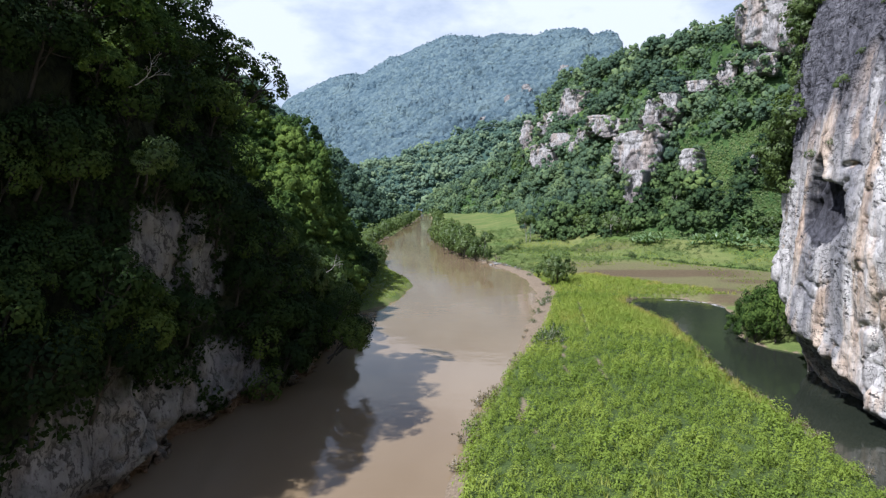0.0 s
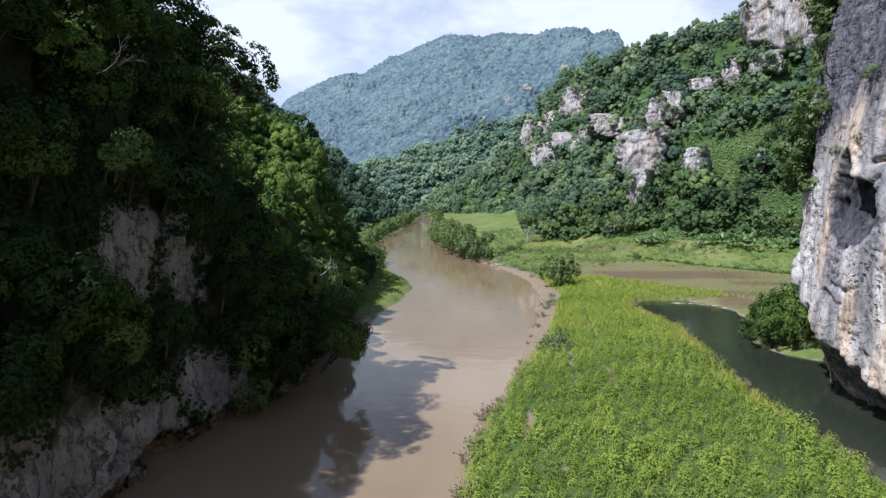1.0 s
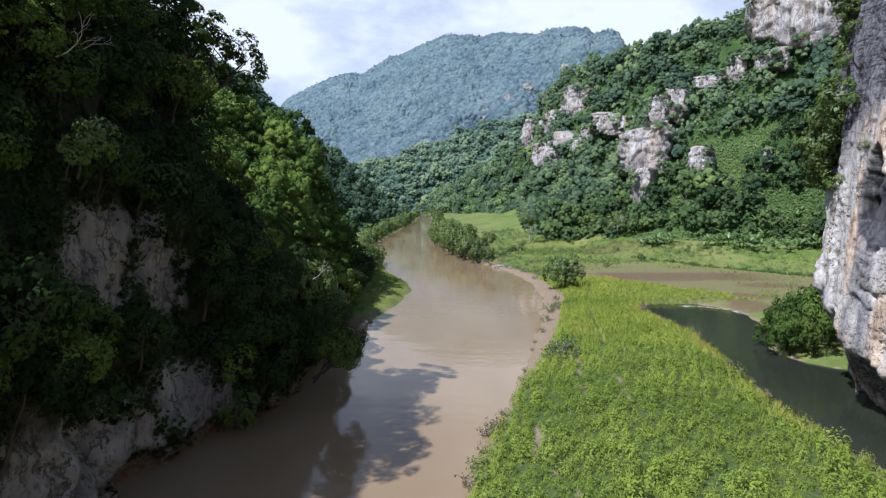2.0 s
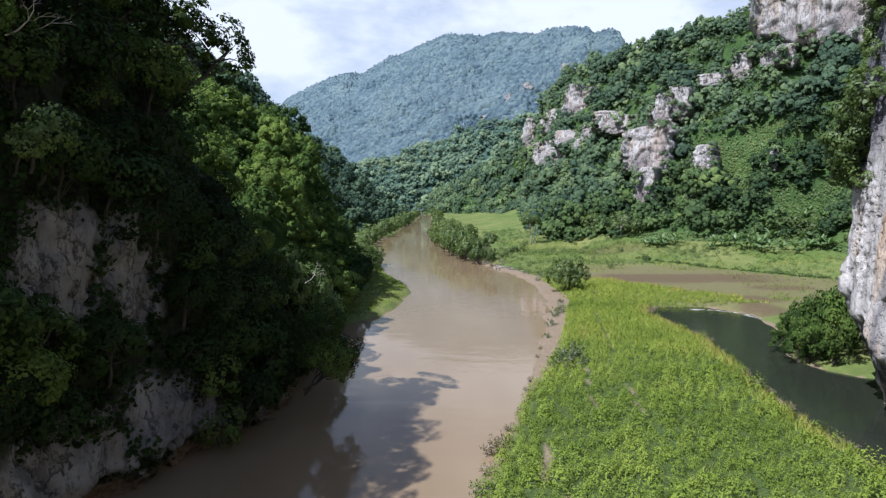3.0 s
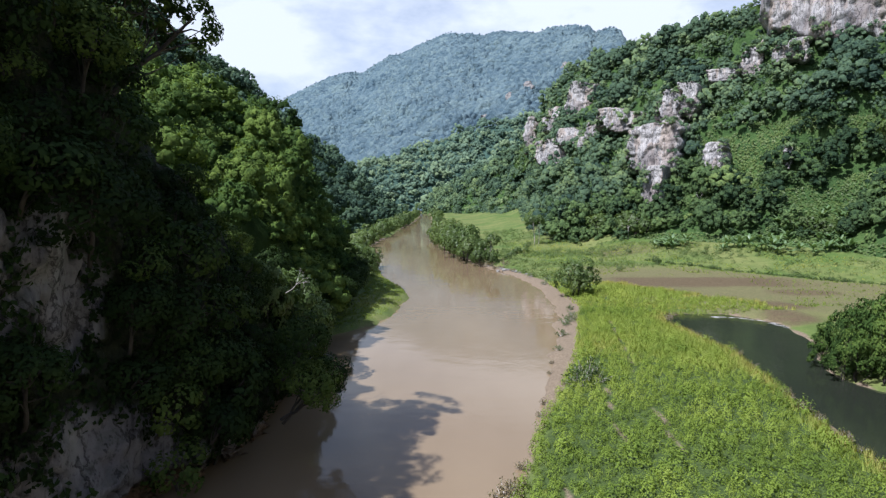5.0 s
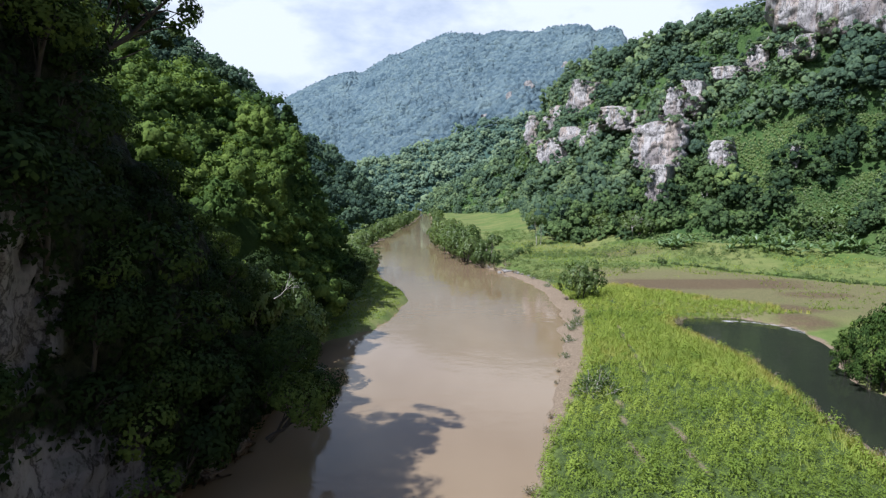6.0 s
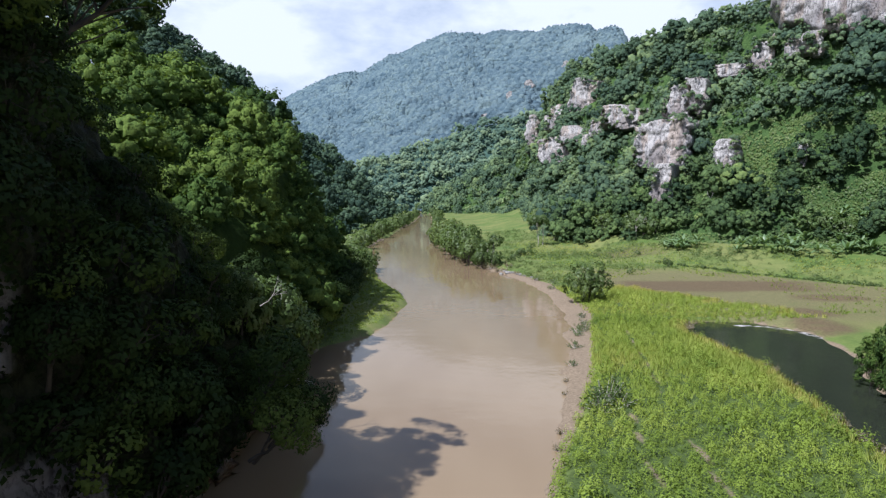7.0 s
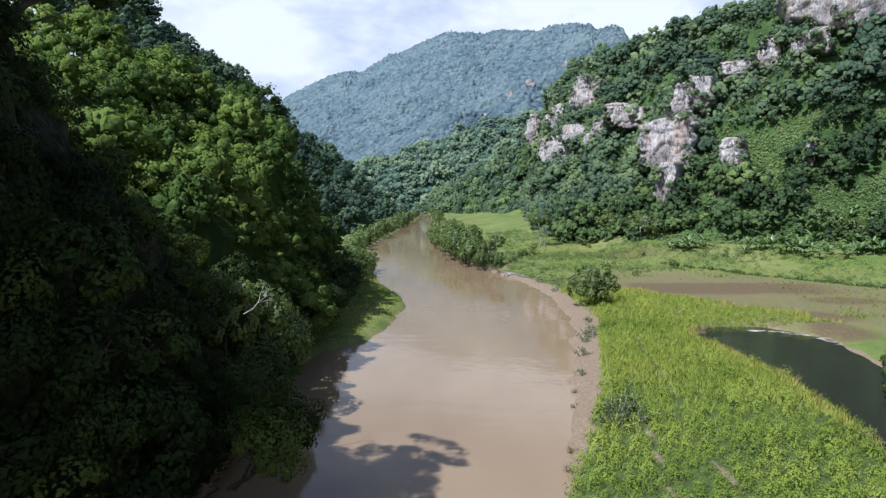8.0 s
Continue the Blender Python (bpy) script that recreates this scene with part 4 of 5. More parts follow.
# ================= vegetation =================
def tree_proto(name, label, seed, radius, height, trunk_h, lobes, per_lobe, lobe_r, leaf, mat, category="tree", bark=M_BARK, group="", tint=0.5, limbs=7, flat=0.75):
    """A tree with a tapered trunk, limbs and a crown of leaf sprays, rooted at its origin."""
    rng = np.random.default_rng(seed)
    pts, nrm, lc, lob, soft = crown_points(rng, radius, height, lobes, per_lobe, lobe_r, flat)
    pts[:, 2] += trunk_h
    v, f = leaf_cards(pts, nrm, leaf, rng)
    root = new(name, None)
    soft = np.repeat(soft, 4, 0)
    part("crown", mesh_of("crown", v, facing(v, f, soft), mat, False, {"tint": np.repeat(tint + lob, 4)}, soft), root)
    r0 = 0.045 * radius + 0.05
    top = trunk_h + height * 0.62
    zz = np.linspace(-1.2, top, 7)
    bend = np.cumsum(rng.normal(size=(7, 2)) * 0.06 * radius, 0)
    stem = np.c_[bend, zz]
    segs = [tube(stem, np.linspace(r0, r0 * 0.3, 7), 7)]
    for k in range(min(limbs, len(lc))):
        tip = lc[(k * 3 + 1) % len(lc)] + [0, 0, trunk_h]
        i = 2 + k % 4
        a = stem[i]
        mid = (a + tip) / 2 + rng.normal(size=3) * 0.12 * radius
        segs.append(tube([a, mid, tip], [r0 * 0.34, r0 * 0.2, r0 * 0.07], 5))
    tv, tf = join(segs)
    part("trunk", mesh_of("trunk", tv, tf, bark, True), root)
    return tagged(root, label, category, group)


def put(proto, x, y, z, scale=1.0, rot=None, lean=(0, 0), rng=RNG, tall=1.0):
    m = Matrix.Translation((x, y, z)) @ Euler((lean[0], lean[1], 0)).to_matrix().to_4x4() @ Euler((0, 0, rng.uniform(0, 6.28) if rot is None else rot)).to_matrix().to_4x4()
    o = copy_thing(proto, m)
    o.scale = (scale, scale, scale * tall * rng.uniform(0.9, 1.12))
    return o


def stuff_forest(name, label, places, scales, protos, mat, rng, tints):
    """Uncountable trees as one object: every place takes one of a few crowns, turned and scaled."""
    vs, fs, ts, ns, o = [], [], [], [], 0
    pick = rng.integers(len(protos), size=len(places))
    for k, (pv, pf, pn) in enumerate(protos):
        i = np.where(pick == k)[0]
        if not len(i):
            continue
        a = rng.uniform(0, 6.28, len(i))
        c, s = np.cos(a)[:, None], np.sin(a)[:, None]
        sc = scales[i][:, None]
        st = rng.uniform(0.85, 1.25, (len(i), 1))
        x = (pv[None, :, 0] * c - pv[None, :, 1] * s) * sc + places[i, 0:1]
        y = (pv[None, :, 0] * s + pv[None, :, 1] * c) * sc + places[i, 1:2]
        z = pv[None, :, 2] * sc * st + places[i, 2:3]
        vs.append(np.stack([x, y, z], 2).reshape(-1, 3))
        ns.append(np.stack([pn[None, :, 0] * c - pn[None, :, 1] * s, pn[None, :, 0] * s + pn[None, :, 1] * c, pn[None, :, 2] + 0 * c], 2).reshape(-1, 3))
        fs.append((pf[None] + (np.arange(len(i)) * len(pv))[:, None, None]).reshape(-1, pf.shape[1]) + o)
        ts.append(np.repeat(tints[i], len(pv)))
        o += len(i) * len(pv)
    me = mesh_of(name, np.concatenate(vs), np.concatenate(fs), mat, True, {"tint": np.concatenate(ts)}, np.concatenate(ns))
    return tagged(new(name, me), label, "forest", kind="stuff")


ICO_V = np.array([(0, 0, 1)] + [(0.894 * math.cos(k * 1.2566), 0.894 * math.sin(k * 1.2566), 0.447) for k in range(5)]
                 + [(0.894 * math.cos(k * 1.2566 + 0.6283), 0.894 * math.sin(k * 1.2566 + 0.6283), -0.447) for k in range(5)])
ICO_F = np.array([(0, 1 + k, 1 + (k + 1) % 5) for k in range(5)] + [(1 + k, 6 + k, 1 + (k + 1) % 5) for k in range(5)] + [(1 + (k + 1) % 5, 6 + k, 6 + (k + 1) % 5) for k in range(5)])


def forest_crown(seed, radius, height, lobes, lobe_r, sprays, leaf, low=0.0, cards=False):
    """A forest crown: uneven leafy masses with loose sprays on them. Returns vertices, triangles and soft normals."""
    rng = np.random.default_rng(seed)
    radius, height = radius * rng.uniform(0.8, 1.15), height * rng.uniform(0.75, 1.3)
    pts, nrm, lc, _, soft = crown_points(rng, radius, height, lobes, sprays, lobe_r, 0.85, 0.74, 0.45)
    vs, fs, ns, o = [], [], [], 0
    mid = np.array([0, 0, height * 0.4])
    for c in lc:
        r = lobe_r * rng.uniform(0.55, 1.05)
        d = ICO_V * rng.uniform(0.72, 1.22, (11, 1)) * [1, 1, 0.85]
        vs.append(d * r + c)
        fs.append(ICO_F + o)
        ns.append(unit(unit(d) + 0.5 * unit(c - mid)))
        o += 11
    v, f = leaf_cards(pts + nrm * lobe_r * 0.10, nrm, leaf, rng, 0.36)
    soft = np.repeat(soft, 4, 0)
    if cards:
        f = np.concatenate([f[:, :3], f[:, [0, 2, 3]]])
    else:
        v, soft = v.reshape(-1, 4, 3)[:, [0, 1, 3]].reshape(-1, 3), soft.reshape(-1, 4, 3)[:, :3].reshape(-1, 3)
        f = np.arange(len(v)).reshape(-1, 3)
    vs.append(v)
    fs.append(f + o)
    ns.append(soft)
    v, f, n = np.concatenate(vs), np.concatenate(fs), np.concatenate(ns)
    v[:, 2] += low
    return v, facing(v, f, n), n


def clear_of(q, spheres):
    ok = np.ones(len(q), bool)
    for x, y, z, r in spheres:
        ok &= ((q - [x, y, z]) ** 2).sum(1) > r * r
    return ok


def spaced(q, r):
    """Thin random places so that no two are nearer than r (one number or one a place)."""
    r = np.broadcast_to(r, len(q))
    cell, seen, out = float(r.max()), {}, []
    for i, (p, ri) in enumerate(zip(q.tolist(), r.tolist())):
        c = (int(p[0] // cell), int(p[1] // cell), int(p[2] // cell))
        ok = True
        for dx in (-1, 0, 1):
            for dy in (-1, 0, 1):
                for dz in (-1, 0, 1):
                    for o in seen.get((c[0] + dx, c[1] + dy, c[2] + dz), ()):
                        if (o[0] - p[0]) ** 2 + (o[1] - p[1]) ** 2 + (o[2] - p[2]) ** 2 < ri * ri:
                            ok = False
        if ok:
            seen.setdefault(c, []).append(p)
            out.append(i)
    return np.array(out, int)


# ---- far mountain and hills: uncounted forest ----
rng = np.random.default_rng(3)
far_protos = [forest_crown(900 + k, 3.4, 6.0, 5, 2.0, 3, 1.6, -0.5) for k in range(8)]
q, n = on_surface(D_P, D_N, 9000, rng, 0.70, 0.82)
q = q[spaced(q, 9.0)][:1100]
tn = 0.45 + rng.normal(size=len(q)) * 0.10
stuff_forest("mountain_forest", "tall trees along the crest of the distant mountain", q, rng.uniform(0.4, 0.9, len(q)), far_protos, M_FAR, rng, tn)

mid_protos = [forest_crown(800 + k, 3.5, 7.0, 14, 1.15, 7, 0.85) for k in range(12)]
foot_protos = [forest_crown(860 + k, 3.8, 7.0, 9, 1.5, 3, 1.3) for k in range(8)]
hill_clear = ROCKS


def cover(name, label, P, N, count, gap, smin, smax, mat, vmax=0.95, vmin=0.0, clear=(), protos=None, region=None, bright=0.48):
    q, n = on_surface(P, N, count, rng, vmin, vmax)
    if region is not None:
        q = q[region(q)]
    q = q[clear_of(q, clear)]
    q = q[spaced(q, gap)]
    sc = smin + (smax - smin) * rng.uniform(0, 1, len(q)) ** 1.7
    sc *= 1 + 0.3 * fbm(q, 0.05, 2, 8)
    tn = bright + 0.26 * fbm(q, 0.03, 3, 6) + rng.normal(size=len(q)) * 0.17
    return stuff_forest(name, label, q - [0, 0, 0.8], sc, protos or mid_protos, mat, rng, tn)


def creeper_patch(q):
    """The open creeper slope above the banana grove, with few trees."""
    return ~(((q[:, 0] > 100) & (q[:, 1] < 262) & (q[:, 2] < 48) & (fbm(q, 0.07, 3, 77) < 0.12)) | ((q[:, 0] > 64) & (q[:, 1] < 240) & (q[:, 2] < 8)))


shrub_protos = [forest_crown(895 + k, 2.6, 3.6, 12, 0.8, 12, 0.5, -0.9) for k in range(6)]
near_protos = [forest_crown(880 + k, 3.4, 7.2, 20, 0.95, 12, 0.62) for k in range(10)]
near_hill = lambda q: np.hypot(q[:, 0], q[:, 1]) < 268
# farther crowns take the hazed leaf, nearer ones the greener leaf
cover("right_hill_forest", "mixed green forest on the limestone hill", E_P, E_N, 26000, 3.9, 0.42, 1.8, M_HILL, 0.83, 0.02, hill_clear, None, lambda q: creeper_patch(q) & ~near_hill(q) & (q[:, 0] < 0.85 * q[:, 1]), 0.46)
cover("lower_hill_forest", "mixed green forest at the foot of the limestone hill", E_P, E_N, 26000, 3.0, 0.40, 1.6, M_HILL_LOW, 0.83, 0.02, hill_clear, near_protos, lambda q: creeper_patch(q) & near_hill(q), 0.46)
# growth along the rims and ledges of the outcrops
q = np.concatenate([p[rng.integers(len(p), size=int(0.9 * m + 4))] for p, m in RIMS if len(p)])
q = q[q[:, 1] < 700] + [-0.5, -0.9, -0.3]
stuff_forest("outcrop_shrubs", "green shrubs and creepers growing over the limestone outcrops", q, 0.25 + 0.75 * rng.uniform(0, 1, len(q)) ** 1.6, shrub_protos, M_HILL, rng, 0.42 + 0.2 * rng.normal(size=len(q)))
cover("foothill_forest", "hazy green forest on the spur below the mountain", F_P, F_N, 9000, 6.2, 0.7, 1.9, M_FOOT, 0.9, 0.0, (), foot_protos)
cover("rear_ridge_forest", "forest on the ridge", G_P, G_N, 3000, 6.2, 0.8, 1.5, M_HILL, 0.82)
cover("left_hill_forest", "forest on the far left hill", C_P, C_N, 6500, 6.0, 0.65, 1.7, M_HILL, 0.9, 0.0, (), None, lambda q: q[:, 0] > -215, 0.40)
cover("downstream_forest", "forest on the unseen hill added downstream", K_P, K_N, 600, 18, 2.5, 4.0, M_HILL, 0.9)
slope_fine = [forest_crown(830 + k, 3.8, 7.2, 22, 0.95, 26, 0.38, 0.4, True) for k in range(8)]
slope_protos = [forest_crown(840 + k, 3.9, 6.8, 14, 1.3, 10, 0.6, 0.4) for k in range(6)]
cover("left_slope_forest", "sunlit broadleaf forest on the slope behind the cliff", B_P, B_N, 4500, 3.9, 0.55, 1.3, M_LEAF_MID, 0.82, 0.02, (), slope_fine, lambda q: (q[:, 1] < 165) & (q[:, 0] > -72), 0.44)
cover("left_bank_forest", "broadleaf forest farther up the left bank", B_P, B_N, 3000, 4.2, 0.7, 1.4, M_LEAF_MID, 0.82, 0.02, (), slope_protos, lambda q: (q[:, 1] >= 165) & (q[:, 1] < 300) & (q[:, 0] > -110), 0.5)
q, n = on_surface(E_P, E_N, 220000, rng, 0.0, 0.8)
k = ((~creeper_patch(q)) | ((rng.uniform(size=len(q)) < 0.2) & (fbm(q, 0.035, 3, 79) > 0.1))) & (q[:, 1] > 120) & (q[:, 1] < 560)
k &= np.cumsum(k) < 60000
q, n = q[k], n[k] + rng.normal(size=(k.sum(), 3)) * 0.3
n /= np.linalg.norm(n, axis=1, keepdims=True)
v, f = leaf_cards(q + n * rng.uniform(0.0, 0.9, (len(q), 1)), n, 0.75, rng, 0.4, 0.3)
tagged(new("slope_creepers", mesh_of("slope_creepers", v, f, M_LEAF_SUN, False, {"tint": np.repeat(np.where(creeper_patch(q), 0.3, 0.95) + 0.3 * fbm(q, 0.06, 3, 5), 4)})), "bright green creepers covering the open slope", "creepers", kind="stuff")

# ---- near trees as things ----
big = [tree_proto("forest_tree", "broad-crowned green forest tree rooted on the slope", 10 + k, 3.4, 5.6, 1.6, 20, 104, 1.15, 0.34, M_LEAF_SHADE, group="trees on the left slope", tint=0.36 + 0.07 * k) for k in range(4)]
airy = [tree_proto("forest_tree", "tall forest tree with an open, tiered crown above the cliff", 30 + k, 4.6, 8.0, 3.2, 13, 110, 1.05, 0.36, M_LEAF_SHADE, group="trees on the left slope", tint=0.42 + 0.1 * k, limbs=13, flat=0.5) for k in range(2)]
bush = [tree_proto("shrub", "dense green shrub clinging to the rock", 40 + k, 1.9, 2.8, 0.2, 11, 66, 0.8, 0.28, M_LEAF_SHADE, "shrub", group="shrubs on the cliffs", tint=0.34 + 0.07 * k, limbs=5) for k in range(4)]
river_tree = [tree_proto("riverside_tree", "leafy light green tree on the river bank", 60 + k, 4.2, 8.0, 0.2, 26, 56, 1.1, 0.5, M_LEAF_SUN, group="trees along the river", tint=0.42 + 0.1 * k) for k in range(3)]
cliff_bush = [tree_proto("cliff_shrub", "small sunlit yellow-green shrub rooted in the limestone", 50 + k, 1.8, 2.8, 0.2, 9, 60, 0.8, 0.32, M_LEAF_SUN, "shrub", group="sunlit shrubs", tint=0.5 + 0.12 * k, limbs=5) for k in range(3)]
far_tree = [tree_proto("riverside_tree", "leafy light green tree on the river bank", 70 + k, 4.0, 7.8, 0.2, 18, 34, 1.2, 0.7, M_LEAF_SUN, group="trees along the river", tint=0.40 + 0.1 * k, limbs=4) for k in range(4)]
bank_tree = [tree_proto("cliff_foot_tree", "bushy green tree by the pool and on top of the left cliff", 90 + k, 3.4, 6.0, 0.3, 26, 64, 0.9, 0.36, M_LEAF_MID, group="trees under the limestone cliff", tint=0.5 + 0.12 * k) for k in range(2)]
field_bush = [tree_proto("hedge_bush", "low green bush on the valley field", 54 + k, 1.8, 2.4, 0.1, 8, 36, 0.8, 0.40, M_LEAF_SUN, "bush", group="bushes on the field", tint=0.3 + 0.12 * k, limbs=3) for k in range(3)]
PROTOS = airy + field_bush + bank_tree + far_tree + big + bush + river_tree + cliff_bush

# left cliff
crag_clear = CRAGS
tree_clear = [(x + 1.5, y - 1.2, z - 0.8, r + 1.3) for x, y, z, r in CRAGS] + CRAGS
near_a = lambda q: (q[:, 1] > 20) & (q[:, 1] < 112) & clear_of(q, tree_clear) & (q[:, 2] > 1) & (q[:, 0] > -52)
q, n = on_surface(A_P, A_N, 6000, rng, 0.02, 0.75)
k = near_a(q)
q, n = q[k], n[k]
i = spaced(q, 2.9)
q, n = q[i], n[i]
for i in range(len(q)):
    if rng.uniform() < (0.52 if q[i][2] > 7 else 0.25):
        kind, s = big, rng.uniform(0.55, 1.05)
    else:
        kind, s = bush, rng.uniform(0.9, 1.6)
    if q[i][1] > 69 or (q[i][1] > 62 and q[i][2] > 19):
        kind, s = bush if q[i][2] > 16 else kind, s * 0.7
    put(kind[int(rng.integers(4))], *(q[i] + n[i] * 0.2 - [0, 0, 1.2 * s]), s, lean=(-n[i][1] * 0.4, n[i][0] * 0.45), rng=rng)
# creepers and small growth straight on the rock
q, n = on_surface(A_P, A_N, 190000, rng, 0.02, 0.6)
k = (q[:, 1] > 20) & (q[:, 1] < 112) & (q[:, 2] > 1.5) & clear_of(q, [(x, y, z, r * 0.8) for x, y, z, r in crag_clear]) & (fbm(q, 0.25, 3, 91) > -0.25)
q, n = q[k], n[k] + rng.normal(size=(k.sum(), 3)) * 0.45
n /= np.linalg.norm(n, axis=1, keepdims=True)
v, f = leaf_cards(q + n * rng.uniform(0.05, 0.7, (len(q), 1)), n, 0.45, rng, 0.33, 0.8)
tagged(new("creepers", mesh_of("creepers", v, f, M_LEAF_SHADE, False, {"tint": np.repeat(0.25 + 0.25 * fbm(q, 0.2, 2, 5), 4)})), "creepers hanging on the cliff, darkened for its shade", "creepers", kind="stuff")

# trees that lean over the river at the cliff's end
for x, y, z, s, lx in ((-13.5, 72, 2.5, 0.75, 0.55), (-12.8, 69.5, 3.5, 0.72, 0.8), (-12.6, 73.5, 3.0, 0.7, 0.7), (-13.2, 71, 6.5, 0.7, 0.5), (-15.5, 78, 3, 0.75, 0.3), (-16.5, 85, 2, 0.75, 0.25), (-17.5, 92, 1, 0.8, 0.15), (-18, 100, 1, 0.85, 0.1), (-18.5, 106, 1, 0.9, 0.1), (-18, 68, 5, 0.8, 0.3), (-19, 64, 6, 0.7, 0.2),
                       (-26.5, 65, 27, 1.1, 0.2), (-27.5, 62, 32, 1.3, 0.2), (-24.5, 63.5, 26, 0.9, 0.3), (-19, 116, 1, 1.0, 0.05), (-18, 124, 1, 0.9, 0.05), (-17.5, 134, 1, 0.9, 0), (-18, 144, 1, 0.9, 0), (-19, 154, 1, 0.9, 0), (-20, 164, 1, 1.0, 0)):
    put(big[int(rng.integers(4))], x, y, z, s, lean=(0, lx), rng=rng)
for k, (x, y, z, s, lx) in enumerate(((-24.6, 66, 27.5, 1.1, 0.44), (-25.5, 64.5, 28.5, 1.15, 0.22), (-25.5, 63, 29, 1.1, 0.3), (-27.5, 65, 31, 1.0, 0.1), (-24, 82, 10, 0.8, 0.25))):
    put(airy[k % 2], x, y, z, s, lean=(-0.38 if k < 3 else 0, lx), rng=rng)
# trees that lean out from the top of the cliff, a lighter leaf making them look sunlit
for x, y, z, s, lx in ((-27, 44.5, 33.5, 1.1, 0.4), (-26.4, 47.5, 34, 1.1, 0.45), (-25.6, 50.5, 33, 1.0, 0.4), (-26, 46, 29.5, 0.8, 0.6)):
    put(bank_tree[int(rng.integers(2))], x, y, z, s, lean=(0.12, lx), rng=rng)
put(cliff_bush[2], -21.9, 46.2, 23.6, 0.85, lean=(0.1, 0.5), rng=rng)
put(cliff_bush[1], -22.6, 45.4, 23.2, 0.6, lean=(0.1, 0.6), rng=rng)
# trees standing clear of the shade, a lighter leaf standing for the sun on them
for x, y, z, s, tall in ((-17.8, 88.5, 3.5, 0.85, 1.55), (-16.2, 91.5, 1.5, 0.8, 1.5), (-18.6, 84, 6.5, 0.75, 1.4), (-17.2, 95, 1, 0.85, 1.25), (-15.8, 87, 1.0, 0.6, 1.2)):
    put(river_tree[int(rng.integers(3))], x, y, z, s, rng=rng, tall=tall)
# left bank row of trees
for k in range(46):
    y = 170 + k * 6.8 + rng.uniform(-3, 3)
    x = np.interp(y, LEFT_Y, LEFT_X) - rng.uniform(2.0, 7)
    put(far_tree[int(rng.integers(4))] if y > 215 else river_tree[int(rng.integers(3))], x, y, -1.4, rng.uniform(0.75, 1.25), rng=rng)
# trees that close the view where the river turns away
for k in range(30):
    y = 420 + k * 8 + rng.uniform(-4, 4)
    x = np.interp(y, RIGHT_Y, RIGHT_X) + rng.uniform(2, 7) if k % 2 else np.interp(y, LEFT_Y, LEFT_X) - rng.uniform(2, 6)
    put(far_tree[int(rng.integers(4))], x, y, -1.4, rng.uniform(0.7, 1.2), rng=rng)
for k in range(16):
    x, y = rng.uniform(-75, 5), rng.uniform(722, 740)
    put(far_tree[int(rng.integers(4))], x, y, 0.3, rng.uniform(0.8, 1.5), rng=rng)
# trees on the right bank bend
for x, y, s in ((11, 203, 0.6), (9, 212, 0.8), (5, 232, 0.9), (9.5, 200, 0.85), (8, 208, 1.1), (6.5, 216, 1.3), (4.0, 226, 1.35), (9.5, 222, 1.2), (2, 238, 1.4), (6.5, 240, 1.3), (0, 252, 1.3), (-1, 266, 1.3), (4, 262, 1.3), (12.5, 205, 0.7), (-3, 284, 1.2), (11.5, 214, 1.0), (-4, 305, 1.1), (13.5, 199, 0.5)):
    put(river_tree[int(rng.integers(3))], x + rng.uniform(-1, 1), y, -1.5 * s, s * rng.uniform(0.85, 1.2), rng=rng, tall=1.22)
# the lone tree on the bank, and the trees at the cliff's foot
put(river_tree[1], 25.6, 143, 0.3, 0.86, rng=rng, tall=1.15)
put(river_tree[0], 28.4, 145, 0.4, 0.8, rng=rng, tall=1.1)
put(river_tree[2], 27.0, 142, 0.2, 0.6, rng=rng, tall=1.1)
for x, y, s, tall in ((45.4, 90, 0.62, 1.3), (46.6, 88, 0.75, 1.5), (48.6, 87, 0.8, 1.6), (47.4, 92.5, 0.8, 1.7), (46.4, 95, 0.6, 1.2), (49.8, 97.5, 0.75, 1.5), (50.4, 91, 0.95, 1.75), (52.6, 96.5, 0.9, 1.8), (53.4, 90, 1.05, 1.7), (56, 100.5, 0.8, 1.5), (59, 95, 1.1, 1.5), (51, 101, 0.65, 1.2), (55, 93.5, 0.9, 1.9), (48, 89.6, 0.6, 1.2)):
    put(bank_tree[int(rng.integers(2))], x, y, -0.8, s, rng=rng, tall=tall)
# shrubs on the right cliff, thick along its outer edge
done = 0
for k in range(6000):
    iu, iv = int(rng.integers(150, 305)), int(rng.integers(95, 212))
    y, z = R_P[iu, iv, 1], R_P[iu, iv, 2]
    edge = 73.2 < y < 82 and z > 22 and R_P[iu, iv, 0] < 50
    if edge and done < 170 and fbm(np.array([[y, z, 0.0]]), 0.25, 2, 7)[0] > -0.15:
        done += 1
        put(cliff_bush[int(rng.integers(3))], *(R_P[iu, iv] - R_N[iu, iv] * 0.1 - [0, 0, 0.6]), 0.35 + 1.0 * rng.uniform(0, 1) ** 2, lean=(0.1, rng.uniform(-0.9, 0.1)), rng=rng)
    elif rng.uniform() < 0.004 and z > 14:
        put(cliff_bush[int(rng.integers(3))], *(R_P[iu, iv] - R_N[iu, iv] * 0.1), rng.uniform(0.2, 0.55), lean=(0.2, -0.5), rng=rng)
# foot of the right hill
for k in range(95):
    t = rng.uniform(0, 1)
    x, y = np.interp(t, [0, 0.3, 0.6, 1], [46, 45, 68, 112]) + rng.uniform(-2, 6), np.interp(t, [0, 0.3, 0.6, 1], [335, 268, 232, 190]) + rng.uniform(2, 10)
    if 0.62 < t < 0.95:
        continue
    put(far_tree[int(rng.integers(4))], x, y, ground_z(np.array([x]), np.array([y]))[0] - 0.5, rng.uniform(0.6, 1.2), rng=rng)


